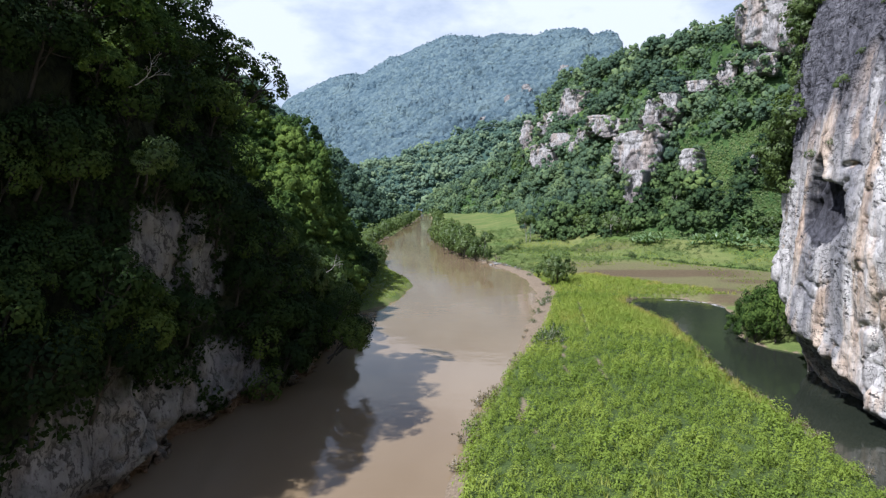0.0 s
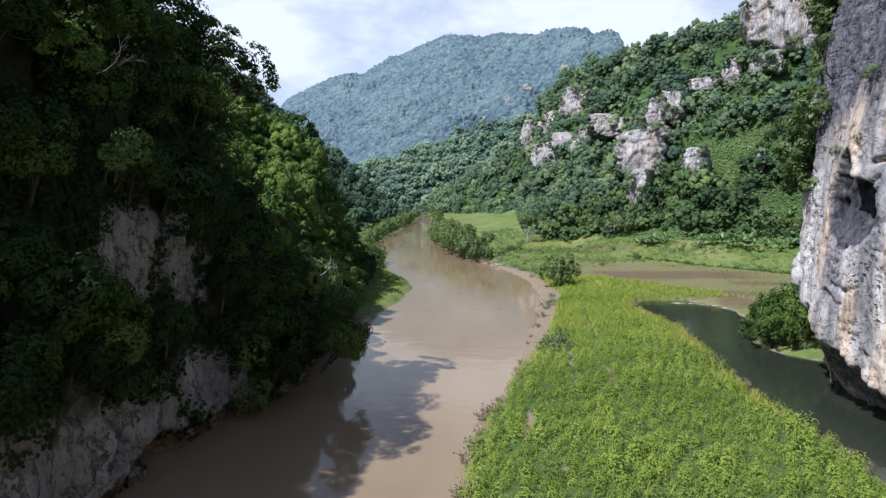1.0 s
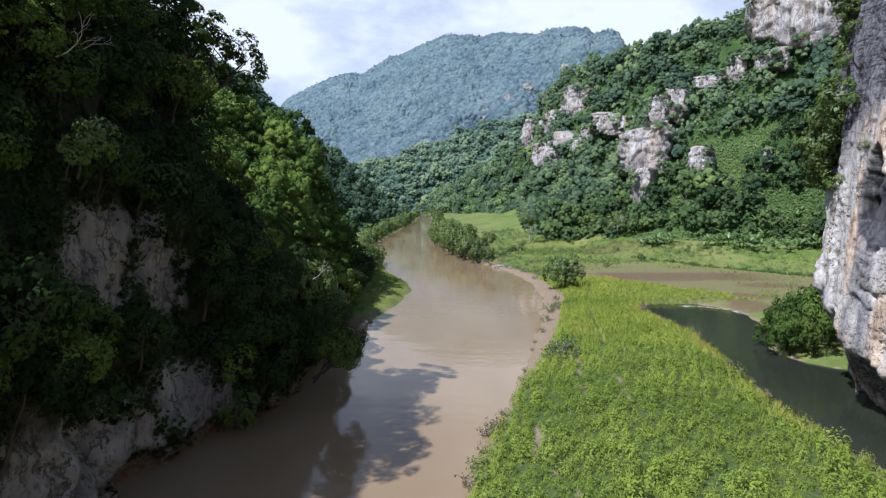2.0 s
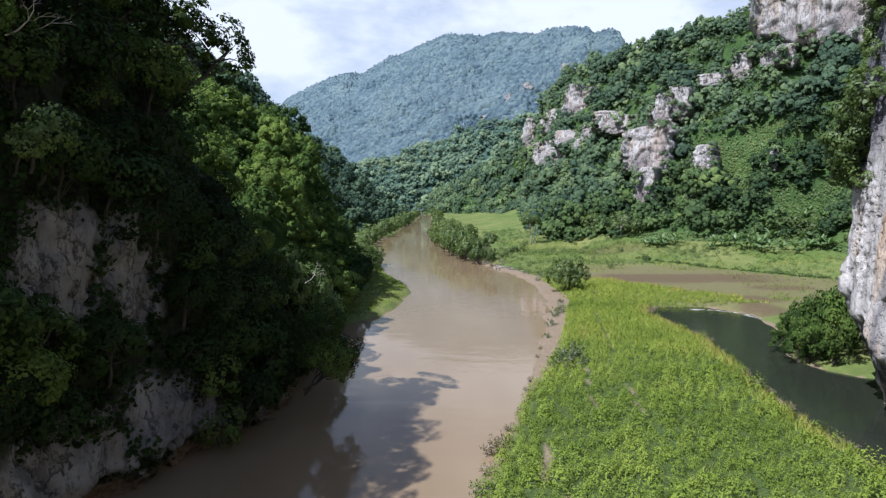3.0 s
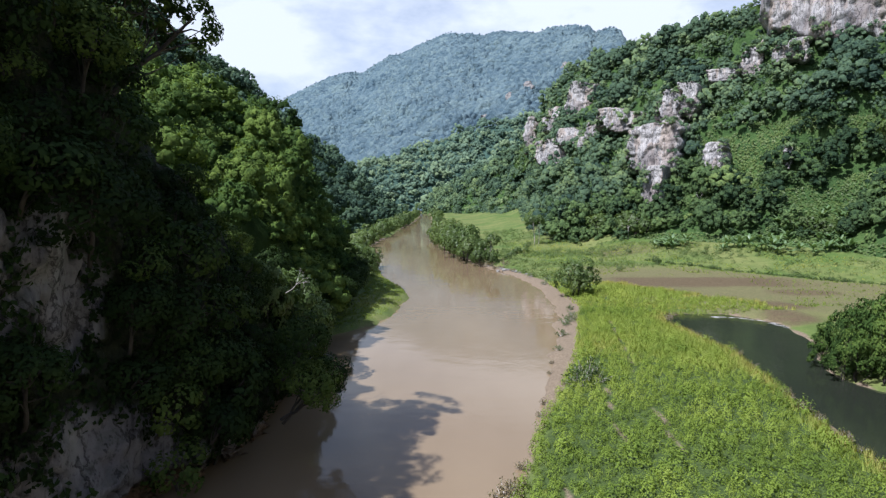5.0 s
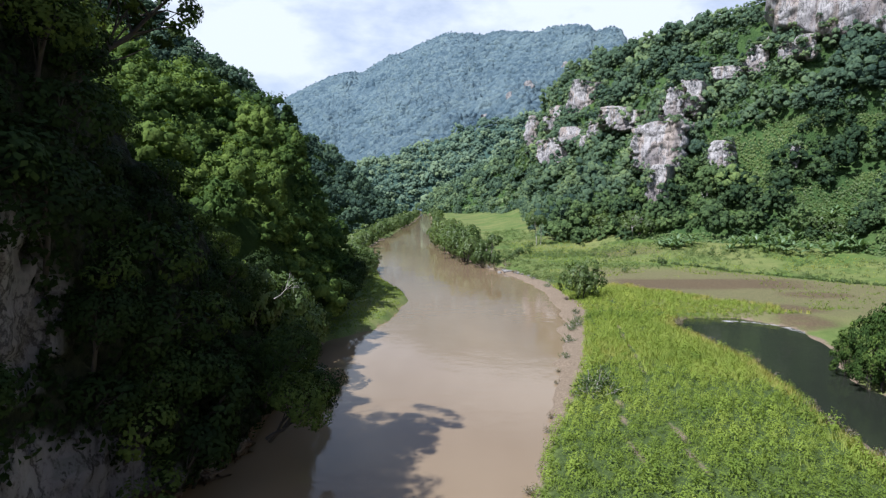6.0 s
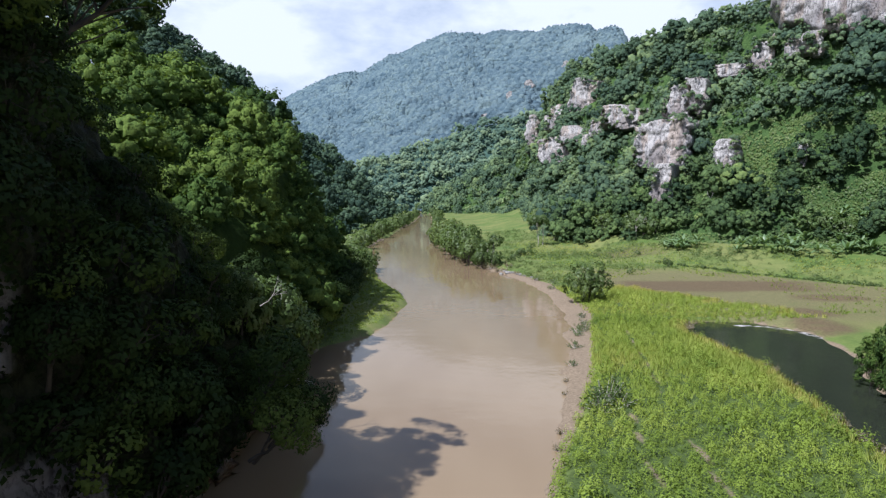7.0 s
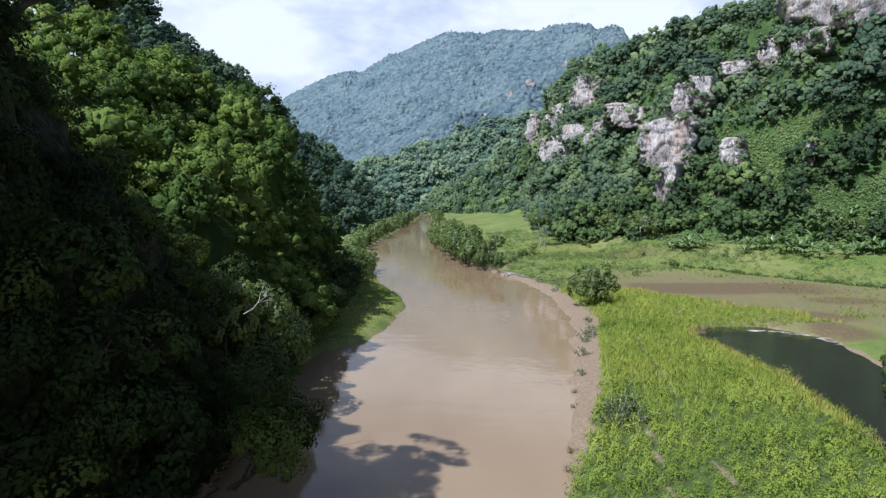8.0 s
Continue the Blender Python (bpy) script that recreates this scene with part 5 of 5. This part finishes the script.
# ---- banana plants ----
def banana_proto(seed):
    rg = np.random.default_rng(seed)
    root = new("banana_plant", None)
    leaves = []
    for k in range(9):
        a, up_ = k * 2.4 + rg.uniform(-0.3, 0.3), rg.uniform(0.75, 1.45)
        L_, t = rg.uniform(2.3, 3.4), np.linspace(0, 1, 6)
        d = np.array([math.cos(a), math.sin(a), 0])
        mid = np.outer(t * L_ * math.cos(up_ * 0.7), d) + np.outer(t * L_ * math.sin(up_) - 1.5 * t * t * (1.6 - up_ * 0.6), [0, 0, 1]) + [0, 0, 1.1]
        side = np.array([-d[1], d[0], 0])
        w = 0.36 * np.sin(np.pi * (0.12 + 0.86 * t))
        v = np.concatenate([mid + np.outer(w, side) - np.outer(w * 0.3, [0, 0, 1]), mid, mid - np.outer(w, side) - np.outer(w * 0.3, [0, 0, 1])])
        f = np.array([(i, i + 1, i + 7, i + 6) for i in range(5)] + [(i + 6, i + 7, i + 13, i + 12) for i in range(5)])
        leaves.append((v, f))
    v, f = join(leaves)
    part("foliage", mesh_of("foliage", v, f, M_BANANA, False, {"tint": np.full(len(v), 0.72)}), root)
    v, f = tube([(0, 0, -0.5), (0.05, 0, 0.6), (0, 0.04, 1.4)], [0.17, 0.14, 0.08], 7)
    part("stem", mesh_of("stem", v, f, M_BANANA, True, {"tint": np.full(len(v), 0.6)}), root)
    return tagged(root, "green banana plant with long arching leaves", "banana plant", "banana grove")


bananas = [banana_proto(s) for s in (1, 2, 3)]
PROTOS += bananas
e_flat = E_P.reshape(-1, 3)


def hill_z(x, y):
    """The height of the right hill or the ground, whichever is higher."""
    d = np.hypot(e_flat[:, 0] - x, e_flat[:, 1] - y)
    near = np.argmin(d)
    return max(ground_z(np.array([x]), np.array([y]))[0], e_flat[near, 2] if d[near] < 5 else -5)


for k in range(190):
    t = rng.uniform(0, 1)
    if fbm(np.array([[t * 40.0, 3.0, 0.0]]), 0.25, 2, 17)[0] < -0.12:
        continue
    x, y = np.interp(t, [0, 0.3, 0.6, 1], [55, 75, 95, 132]), np.interp(t, [0, 0.3, 0.6, 1], [226, 212, 196, 172])
    o = rng.uniform(0, 1) ** 1.3 * (20 if t > 0.4 else 6) if rng.uniform() < 0.9 else -3.0
    x, y = x + o * 0.7 + rng.uniform(-1, 1), y + o * 0.7 + rng.uniform(-1, 1)
    put(bananas[k % 3], x, y, hill_z(x, y) - 0.1, rng.uniform(0.85, 1.35), rng=rng)


# ---- weeds, grass and shrubs on the bar ----
def feathery(seed, count, r0, h, leaf=0.18):
    """A soft, fine-leaved weed: a mound of small leaves that lie along its surface."""
    rg = np.random.default_rng(seed)
    a, el = rg.uniform(0, 6.28, count), np.arccos(rg.uniform(0.0, 1, count))
    d = np.stack([np.sin(el) * np.cos(a), np.sin(el) * np.sin(a), np.cos(el)], 1)
    b = d * [r0, r0, h] * rg.uniform(0.72, 1.08, (count, 1)) * (1 + 0.22 * np.sin(3 * a + seed)[:, None] + 0.12 * np.sin(5 * a + 2.1 * seed)[:, None])
    nrm = unit(d + rg.normal(size=(count, 3)) * 0.35 + [0, 0, 0.3])
    t = unit(np.cross(nrm, rg.normal(size=(count, 3))))
    s = np.cross(nrm, t) * leaf * 0.27
    L_ = leaf * rg.uniform(0.6, 1.3, (count, 1))
    v, n = np.stack([b - t * L_ * 0.5 - s, b - t * L_ * 0.5 + s, b + t * L_ * 0.5], 1).reshape(-1, 3), np.repeat(unit(d + [0, 0, 0.15]), 3, 0)
    return v, facing(v, np.arange(3 * count).reshape(count, 3), n), n


def blades(seed, count, h):
    """A tuft of grass."""
    rg = np.random.default_rng(seed)
    a, r = rg.uniform(0, 6.28, count), rg.uniform(0, 0.45, count)
    b = np.stack([np.cos(a) * r, np.sin(a) * r, np.zeros(count)], 1)
    tip = b + np.stack([rg.normal(size=count) * 0.22, rg.normal(size=count) * 0.22, h * rg.uniform(0.6, 1.2, count)], 1)
    s = np.stack([-np.sin(a), np.cos(a), np.zeros(count)], 1) * 0.035
    v, n = np.stack([b - s, b + s, tip], 1).reshape(-1, 3), np.repeat(unit(np.stack([np.cos(a), np.sin(a), np.full(count, 1.2)], 1)), 3, 0)
    return v, facing(v, np.arange(3 * count).reshape(count, 3), n), n


def bar_places(count, y0, y1, power=1.0):
    y = y0 + (y1 - y0) * rng.uniform(0, 1, count) ** power
    lo = np.interp(y, RIGHT_Y, RIGHT_X) + np.interp(y, MUD_Y, MUD_W)
    hi = np.where(y < 127, np.interp(y, [-400, 30, 44, 54, 74, 86, 100, 110, 120, 128], [30, 31, 32.8, 34, 34.5, 36.5, 38.5, 37.5, 36, 40]), np.interp(y, [127, 132, 150, 160], [58, 60, 46, 36])) - 0.4
    hi = hi + np.where(y > 127, 5 * fbm(np.stack([y, y, y], 1), 0.15, 3, 55), 0)
    x = lo + (hi - lo) * rng.uniform(0, 1, count)
    return np.stack([x, y, ground_z(x, y)], 1), (x - lo), (hi - x)


weeds = [feathery(s, 210, 0.74, 1.05, 0.19) for s in range(7)]
q, dl_, dh_ = bar_places(39000, -6, 145, 1.0)
grassy = fbm(q, 0.06, 3, 31) * 0.5 + smooth(70, 110, q[:, 1]) * 0.6 + 0.25 * (1 - smooth(0, 5, dh_))
track = path_d(q[:, 0], q[:, 1])
k = (grassy < 0.42 + rng.normal(size=len(q)) * 0.25) & (track > 0.25 + 0.45 * fbm(q, 0.3, 2, 44))
q = q[k]
size = rng.uniform(0.6, 1.4, len(q)) * (1 + 0.35 * fbm(q, 0.2, 2, 3)) * (1 - 0.25 * smooth(75, 110, q[:, 1]))
i = spaced(q, 1.18 * size)
q, size = q[i], size[i]
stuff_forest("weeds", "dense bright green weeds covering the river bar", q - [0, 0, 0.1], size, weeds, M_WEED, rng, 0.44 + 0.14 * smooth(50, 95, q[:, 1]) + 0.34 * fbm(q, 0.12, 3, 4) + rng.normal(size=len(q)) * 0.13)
gr = [blades(s, 14, 0.7) for s in range(4)]
q, dl_, dh_ = bar_places(19000, -6, 160, 1.0)
grassy = fbm(q, 0.06, 3, 31) * 0.5 + smooth(70, 110, q[:, 1]) * 0.6 + 0.35 * (1 - smooth(0, 5, dh_))
k = (grassy > 0.58 + rng.normal(size=len(q)) * 0.18) & (path_d(q[:, 0], q[:, 1]) > 0.2)
stuff_forest("tall_grass", "light green tall grass on the river bar", q[k], rng.uniform(0.7, 1.3, k.sum()), gr, M_GRASS, rng, 0.45 + 0.25 * fbm(q[k], 0.1, 3, 4) + 0.5 * (1 - smooth(0.3, 3.0, dh_[k])))

# ---- low growth on the fields beyond ----
x, y = rng.uniform(24, 130, 15000), 130 + 132 * rng.uniform(0, 1, 15000) ** 1.4
p = np.stack([x, y, ground_z(x, y)], 1)
k = (river_d(x, y) > 3) & (poly_d(x, y, POOL) > 1.5) & (fbm(p, 0.05, 3, 64) > -0.35) & ((y < 133) | (y > 176) | (x < 36) | (rng.uniform(size=len(x)) < 0.25)) & (y < np.interp(x, [33, 42, 64, 86, 108, 140], [330, 256, 230, 206, 178, 110]) + 4)
p = p[k]
stuff_forest("field_grass", "short uneven grass on the valley field", p, rng.uniform(0.5, 1.1, len(p)), [blades(700 + s, 9, 0.5) for s in range(4)], M_GRASS, rng, 0.25 + 0.5 * fbm(p, 0.04, 3, 65) + rng.normal(size=len(p)) * 0.2)
herbs = [feathery(300 + s, 30, 0.7, 0.8, 0.28) for s in range(6)]
x, y = rng.uniform(-6, 125, 26000), rng.uniform(128, 330, 26000)
p = np.stack([x, y, ground_z(x, y)], 1)
strip = np.maximum.reduce([np.exp(-((y - (225 - 0.10 * x + 6 * fbm(p, 0.03, 2, 61))) / 9) ** 2) * smooth(8, 20, x) * (1 - smooth(70, 95, x)),
                           np.exp(-((y - (190 + 0.02 * x)) / 4) ** 2) * smooth(20, 26, x) * 0.9, smooth(0, 14, x - 80) * smooth(170, 185, y) * 0.8,
                           0.75 * (np.abs(river_d(x, y) - 7) < 4) * (y > 150), 0.6 * smooth(0, 4, ((x - 62) * 37 + (y - 197) * 33) / 49.6) * (x > 55), 0.5 * smooth(240, 260, y) * smooth(14, 24, x)])
foot = np.interp(x, [5, 33, 42, 64, 86, 108, 140], [580, 330, 256, 230, 206, 178, 110])
k = (rng.uniform(size=len(x)) < strip * (0.55 + 0.6 * fbm(p, 0.05, 3, 62))) & (river_d(x, y) > 2) & (poly_d(x, y, POOL) > 3) & (y < foot + 3)
p = p[k]
stuff_forest("field_plants", "low green crops and weeds on the valley field", p, rng.uniform(0.5, 1.5, len(p)), herbs, M_LEAF_SUN, rng, 0.55 + 0.3 * fbm(p, 0.06, 2, 63) + rng.normal(size=len(p)) * 0.1)
for k in range(60):
    x, y = rng.uniform(14, 100), rng.uniform(180, 245)
    if y < np.interp(x, [33, 42, 64, 86, 108, 140], [330, 256, 230, 206, 178, 110]) - 1 and river_d(np.array([x]), np.array([y]))[0] > 4 and rng.uniform() < 0.5:
        put(field_bush[int(rng.integers(3))], x, y, ground_z(np.array([x]), np.array([y]))[0] - 0.1, rng.uniform(0.35, 0.9), rng=rng)

x, y = rng.uniform(-26, -6, 9000), rng.uniform(108, 186, 9000)
p = np.stack([x, y, ground_z(x, y)], 1)
p = p[(river_d(x, y) > 0.4) & (river_d(x, y) < 9) & (x < np.interp(y, LEFT_Y, LEFT_X))][:2600]
stuff_forest("bank_grass", "short green grass on the low river bank", p, rng.uniform(0.4, 0.9, len(p)), [blades(720 + s, 10, 0.45) for s in range(4)], M_GRASS, rng, 0.15 + 0.4 * fbm(p, 0.15, 3, 66) + rng.normal(size=len(p)) * 0.15)

# ---- hedge along the edge of the field ----
for k in range(90):
    t = (k + rng.uniform(0, 1)) / 90
    x, y = 60 + 40 * t + rng.uniform(-0.6, 0.6), 199 - 45 * t + rng.uniform(-0.6, 0.6)
    put(field_bush[int(rng.integers(3))], x, y, ground_z(np.array([x]), np.array([y]))[0] - 0.3, rng.uniform(0.18, 0.5), rng=rng)


# ---- dry shrubs and clumps on the muddy bank ----
def twig_shrub(seed, label, mat):
    """A thin, twiggy bank shrub: bare stems with few small leaves."""
    rg = np.random.default_rng(seed)
    root = new("bank_shrub", None)
    segs, ends = [], []
    for k in range(22):
        a, el = rg.uniform(0, 6.28), rg.uniform(0.25, 1.25)
        d = np.array([math.cos(a) * math.cos(el), math.sin(a) * math.cos(el), math.sin(el)]) * rg.uniform(0.7, 1.5)
        mid = d * 0.5 + rg.normal(size=3) * 0.08
        segs.append(tube([(0, 0, -0.1), mid, d], [0.025, 0.018, 0.008], 4))
        ends += [mid + (d - mid) * u + rg.normal(size=3) * 0.1 for u in rg.uniform(0, 1.1, 9)]
    v, f = join(segs)
    part("branching", mesh_of("branching", v, f, M_PALE, True), root)
    e = np.array(ends)
    nn = rg.normal(size=e.shape) + [0, 0, 0.6]
    nn /= np.linalg.norm(nn, axis=1, keepdims=True)
    v, f = leaf_cards(e, nn, 0.2, rg, 0.3)
    part("foliage", mesh_of("foliage", v, f, mat, False, {"tint": np.full(len(v), 0.5)}), root)
    return tagged(root, label, "shrub", "shrubs on the muddy bank")


dry_shrub = [twig_shrub(s, "dry twiggy shrub on the muddy river bank", M_DRY) for s in (1, 2)]
low_shrub = [twig_shrub(s, "low green shrub on the muddy river bank", M_LEAF_SUN) for s in (3, 4)]
PROTOS += dry_shrub + low_shrub
for x, y, s, kind in ((4.2, 62, 1.25, dry_shrub), (4.9, 63, 0.9, dry_shrub), (2.1, 52.3, 1.0, dry_shrub), (1.2, 46.8, 0.9, dry_shrub), (3.2, 58, 0.7, dry_shrub), (2.6, 54.6, 0.8, low_shrub), (5.9, 67, 0.6, dry_shrub),
                      (19.6, 118.4, 1.1, low_shrub), (20.8, 119.5, 0.9, low_shrub), (19.2, 116.6, 0.8, low_shrub), (17.4, 110.5, 0.9, low_shrub), (15.2, 101.6, 0.7, low_shrub), (10.0, 81.5, 0.5, dry_shrub), (9.0, 78, 0.5, dry_shrub),
                      (21.6, 123.5, 0.7, low_shrub), (22.4, 128.5, 0.8, low_shrub), (12.4, 92, 0.4, dry_shrub), (13.4, 96.5, 0.4, dry_shrub), (23.0, 160, 0.9, low_shrub), (24.5, 166, 1.1, low_shrub), (21.6, 172, 1.0, low_shrub), (18.5, 184, 1.0, dry_shrub),
                      (14.6, 193, 1.3, dry_shrub), (13.2, 197, 1.4, dry_shrub), (16, 191, 1.1, dry_shrub), (17.5, 195, 1.3, dry_shrub), (11.6, 199.5, 1.2, dry_shrub)):
    put(kind[int(rng.integers(2))], x, y, max(0.0, ground_z(np.array([x]), np.array([y]))[0] - 0.05), s, rng=rng)
for x, y, s in ((15.2, 87, 1.9), (15.9, 88.5, 1.5), (14.6, 85.2, 1.3), (16.6, 86.6, 1.4)):
    put(low_shrub[int(rng.integers(2))], x, y, ground_z(np.array([x]), np.array([y]))[0] - 0.1, s, rng=rng)
for k in range(46):
    y = rng.uniform(44, 127)
    x = np.interp(y, [30, 44, 54, 74, 86, 100, 110, 120, 128], [31, 32.8, 34, 34.5, 36.5, 38.5, 37.5, 36, 40]) + rng.uniform(-1.0, 0.5)
    put(dry_shrub[int(rng.integers(2))], x, y, max(0.0, ground_z(np.array([x]), np.array([y]))[0] - 0.1), rng.uniform(0.35, 0.75), rng=rng)


# ---- boulders at the bend ----
def boulder(seed, x, y, z, size):
    v = np.concatenate([ICO_V, [(0, 0, -1)]])
    f = np.concatenate([ICO_F, [(6 + k, 11, 6 + (k + 1) % 5) for k in range(5)]])
    bm = bmesh.new()
    vs = [bm.verts.new(c) for c in v]
    for a in f:
        bm.faces.new([vs[i] for i in a])
    bmesh.ops.subdivide_edges(bm, edges=bm.edges[:], cuts=2, use_grid_fill=True)
    c = np.array([q.co[:] for q in bm.verts])
    c /= np.linalg.norm(c, axis=1, keepdims=True)
    c *= (1 + 0.28 * fbm(c + seed * 3.1, 1.6, 3, seed))[:, None] * np.array([1.0, 0.8, 0.62])
    for q, p in zip(bm.verts, c):
        q.co = p * size
    me = bpy.data.meshes.new("boulder")
    bm.to_mesh(me)
    bm.free()
    me.materials.append(M_ROCK_DARK)
    ob = new("boulder", me)
    ob.matrix_world = pose(x, y, z, 0, 0, seed * 47)
    tagged(ob, "grey limestone boulder on the river bank", "boulder", "boulders at the bend")


for k, (x, y, s) in enumerate(((13.6, 189.6, 0.9), (15.0, 188.4, 1.2), (16.6, 187.6, 1.4), (17.6, 186.6, 1.0), (18.6, 184, 0.8), (19.2, 182.6, 1.1), (20.0, 180.4, 0.7), (21.2, 177, 0.8), (22.2, 173.6, 0.6), (16.0, 189.8, 0.8))):
    boulder(k + 1, x, y, ground_z(np.array([x]), np.array([y]))[0] + 0.05 * s, 0.62 * s)


# ---- pale-stemmed trees, bare trees, dead branches, post, foam ----
slim = tree_proto("slender_tree", "slender tree with a pale trunk on the river bend", 120, 2.2, 4.5, 4.6, 10, 60, 1.0, 0.5, M_LEAF_SUN, bark=M_PALE, group="pale-stemmed trees", limbs=6)
PROTOS.append(slim)
for x, y, s in ((13.6, 200.5, 1.05), (12.2, 203, 0.9), (33.8, 250, 1.3), (35.5, 251, 1.2)):
    put(slim, x, y, ground_z(np.array([x]), np.array([y]))[0], s, lean=(0, rng.uniform(-0.15, 0.15)), rng=rng)


def bare_branching(name, label, seed, length, spread, category):
    """A leafless, forking tree or branch."""
    rg = np.random.default_rng(seed)
    segs = []

    def grow(p, d, l_, r, depth):
        q = p + d * l_ * 0.5 + rg.normal(size=3) * l_ * 0.06
        e = p + d * l_
        segs.append(tube([p, q, e], [r, r * 0.8, r * 0.6], 5))
        if depth:
            for _ in range(3 if depth > 1 else 2):
                nd_ = d + rg.normal(size=3) * spread
                grow(e, nd_ / np.linalg.norm(nd_), l_ * rg.uniform(0.5, 0.75), r * 0.55, depth - 1)

    grow(np.array([0, 0, -0.3]), np.array([0, 0, 1.0]), length, length * 0.035, 3)
    v, f = join(segs)
    ob = new(name, mesh_of(name, v, f, M_PALE, True))
    return tagged(ob, label, category)


for k, (x, y, l_) in enumerate(((65, 236, 4.2), (88, 232, 3.0), (42, 262, 3.5))):
    bare_branching("bare_tree", "leafless pale tree at the foot of the hill", 200 + k, l_, 0.42, "tree").location = (x, y, hill_z(x, y))
for k, (x, y, z, rx, ry, l_) in enumerate(((-11.8, 72.5, 7.0, -35, 50, 1.2), (-23.5, 49, 31, -20, 60, 1.1), (-23, 46, 30, 10, 65, 1.6), (-15, 79, 12, -20, 50, 1.3))):
    bare_branching("dead_branch", "bare pale branch sticking out of the foliage", 230 + k, l_, 0.5, "branch").matrix_world = pose(x, y, z, rx, ry, 0)

v, f = tube([(0, 0, -0.3), (0.03, 0, 1.0), (0, 0.02, 2.2)], [0.07, 0.065, 0.06], 8)
post = tagged(new("post", mesh_of("post", v, f, M_PALE, True)), "pale wooden post on the grassy bank", "post")
post.location = (108, 205, hill_z(108, 205))

m_, _, _, b_, _ = material("foam")
b_.inputs["Base Color"].default_value = (0.40, 0.39, 0.36, 1)
b_.inputs["Roughness"].default_value = 0.6
fo = []
for k in range(34):
    t = rng.uniform(0, 1)
    x, y = np.interp(t, [0, 0.35, 0.75, 1], [46.5, 50.5, 54.3, 54.6]), np.interp(t, [0, 0.35, 0.75, 1], [125.6, 124.8, 121.5, 117])
    a = rng.uniform(-0.5, 0.5)
    w_, h_ = rng.uniform(0.25, 0.9), rng.uniform(0.05, 0.14)
    ring = np.array([(math.cos(u) * w_, math.sin(u) * h_, 0.0) for u in np.linspace(0, 6.28, 7)[:-1]]) * rng.uniform(0.8, 1.2, (6, 1))
    c, s = math.cos(a - 0.6 * t), math.sin(a - 0.6 * t)
    ring = np.c_[ring[:, 0] * c - ring[:, 1] * s, ring[:, 0] * s + ring[:, 1] * c, np.zeros(6)] + [x + rng.normal() * 0.25, y + rng.normal() * 0.25, 0.01]
    vv = np.concatenate([ring, [ring.mean(0) + [0, 0, 0.03]]])
    fo.append((vv, np.array([(j, (j + 1) % 6, 6) for j in range(6)])))
v, f = join(fo)
tagged(new("riffle_foam", mesh_of("riffle_foam", v, f, m_, True)), "thin white foam where water trickles into the pool", "foam", kind="stuff")

for p_ in PROTOS:
    for c_ in list(p_.children):
        bpy.data.objects.remove(c_)
    bpy.data.objects.remove(p_)
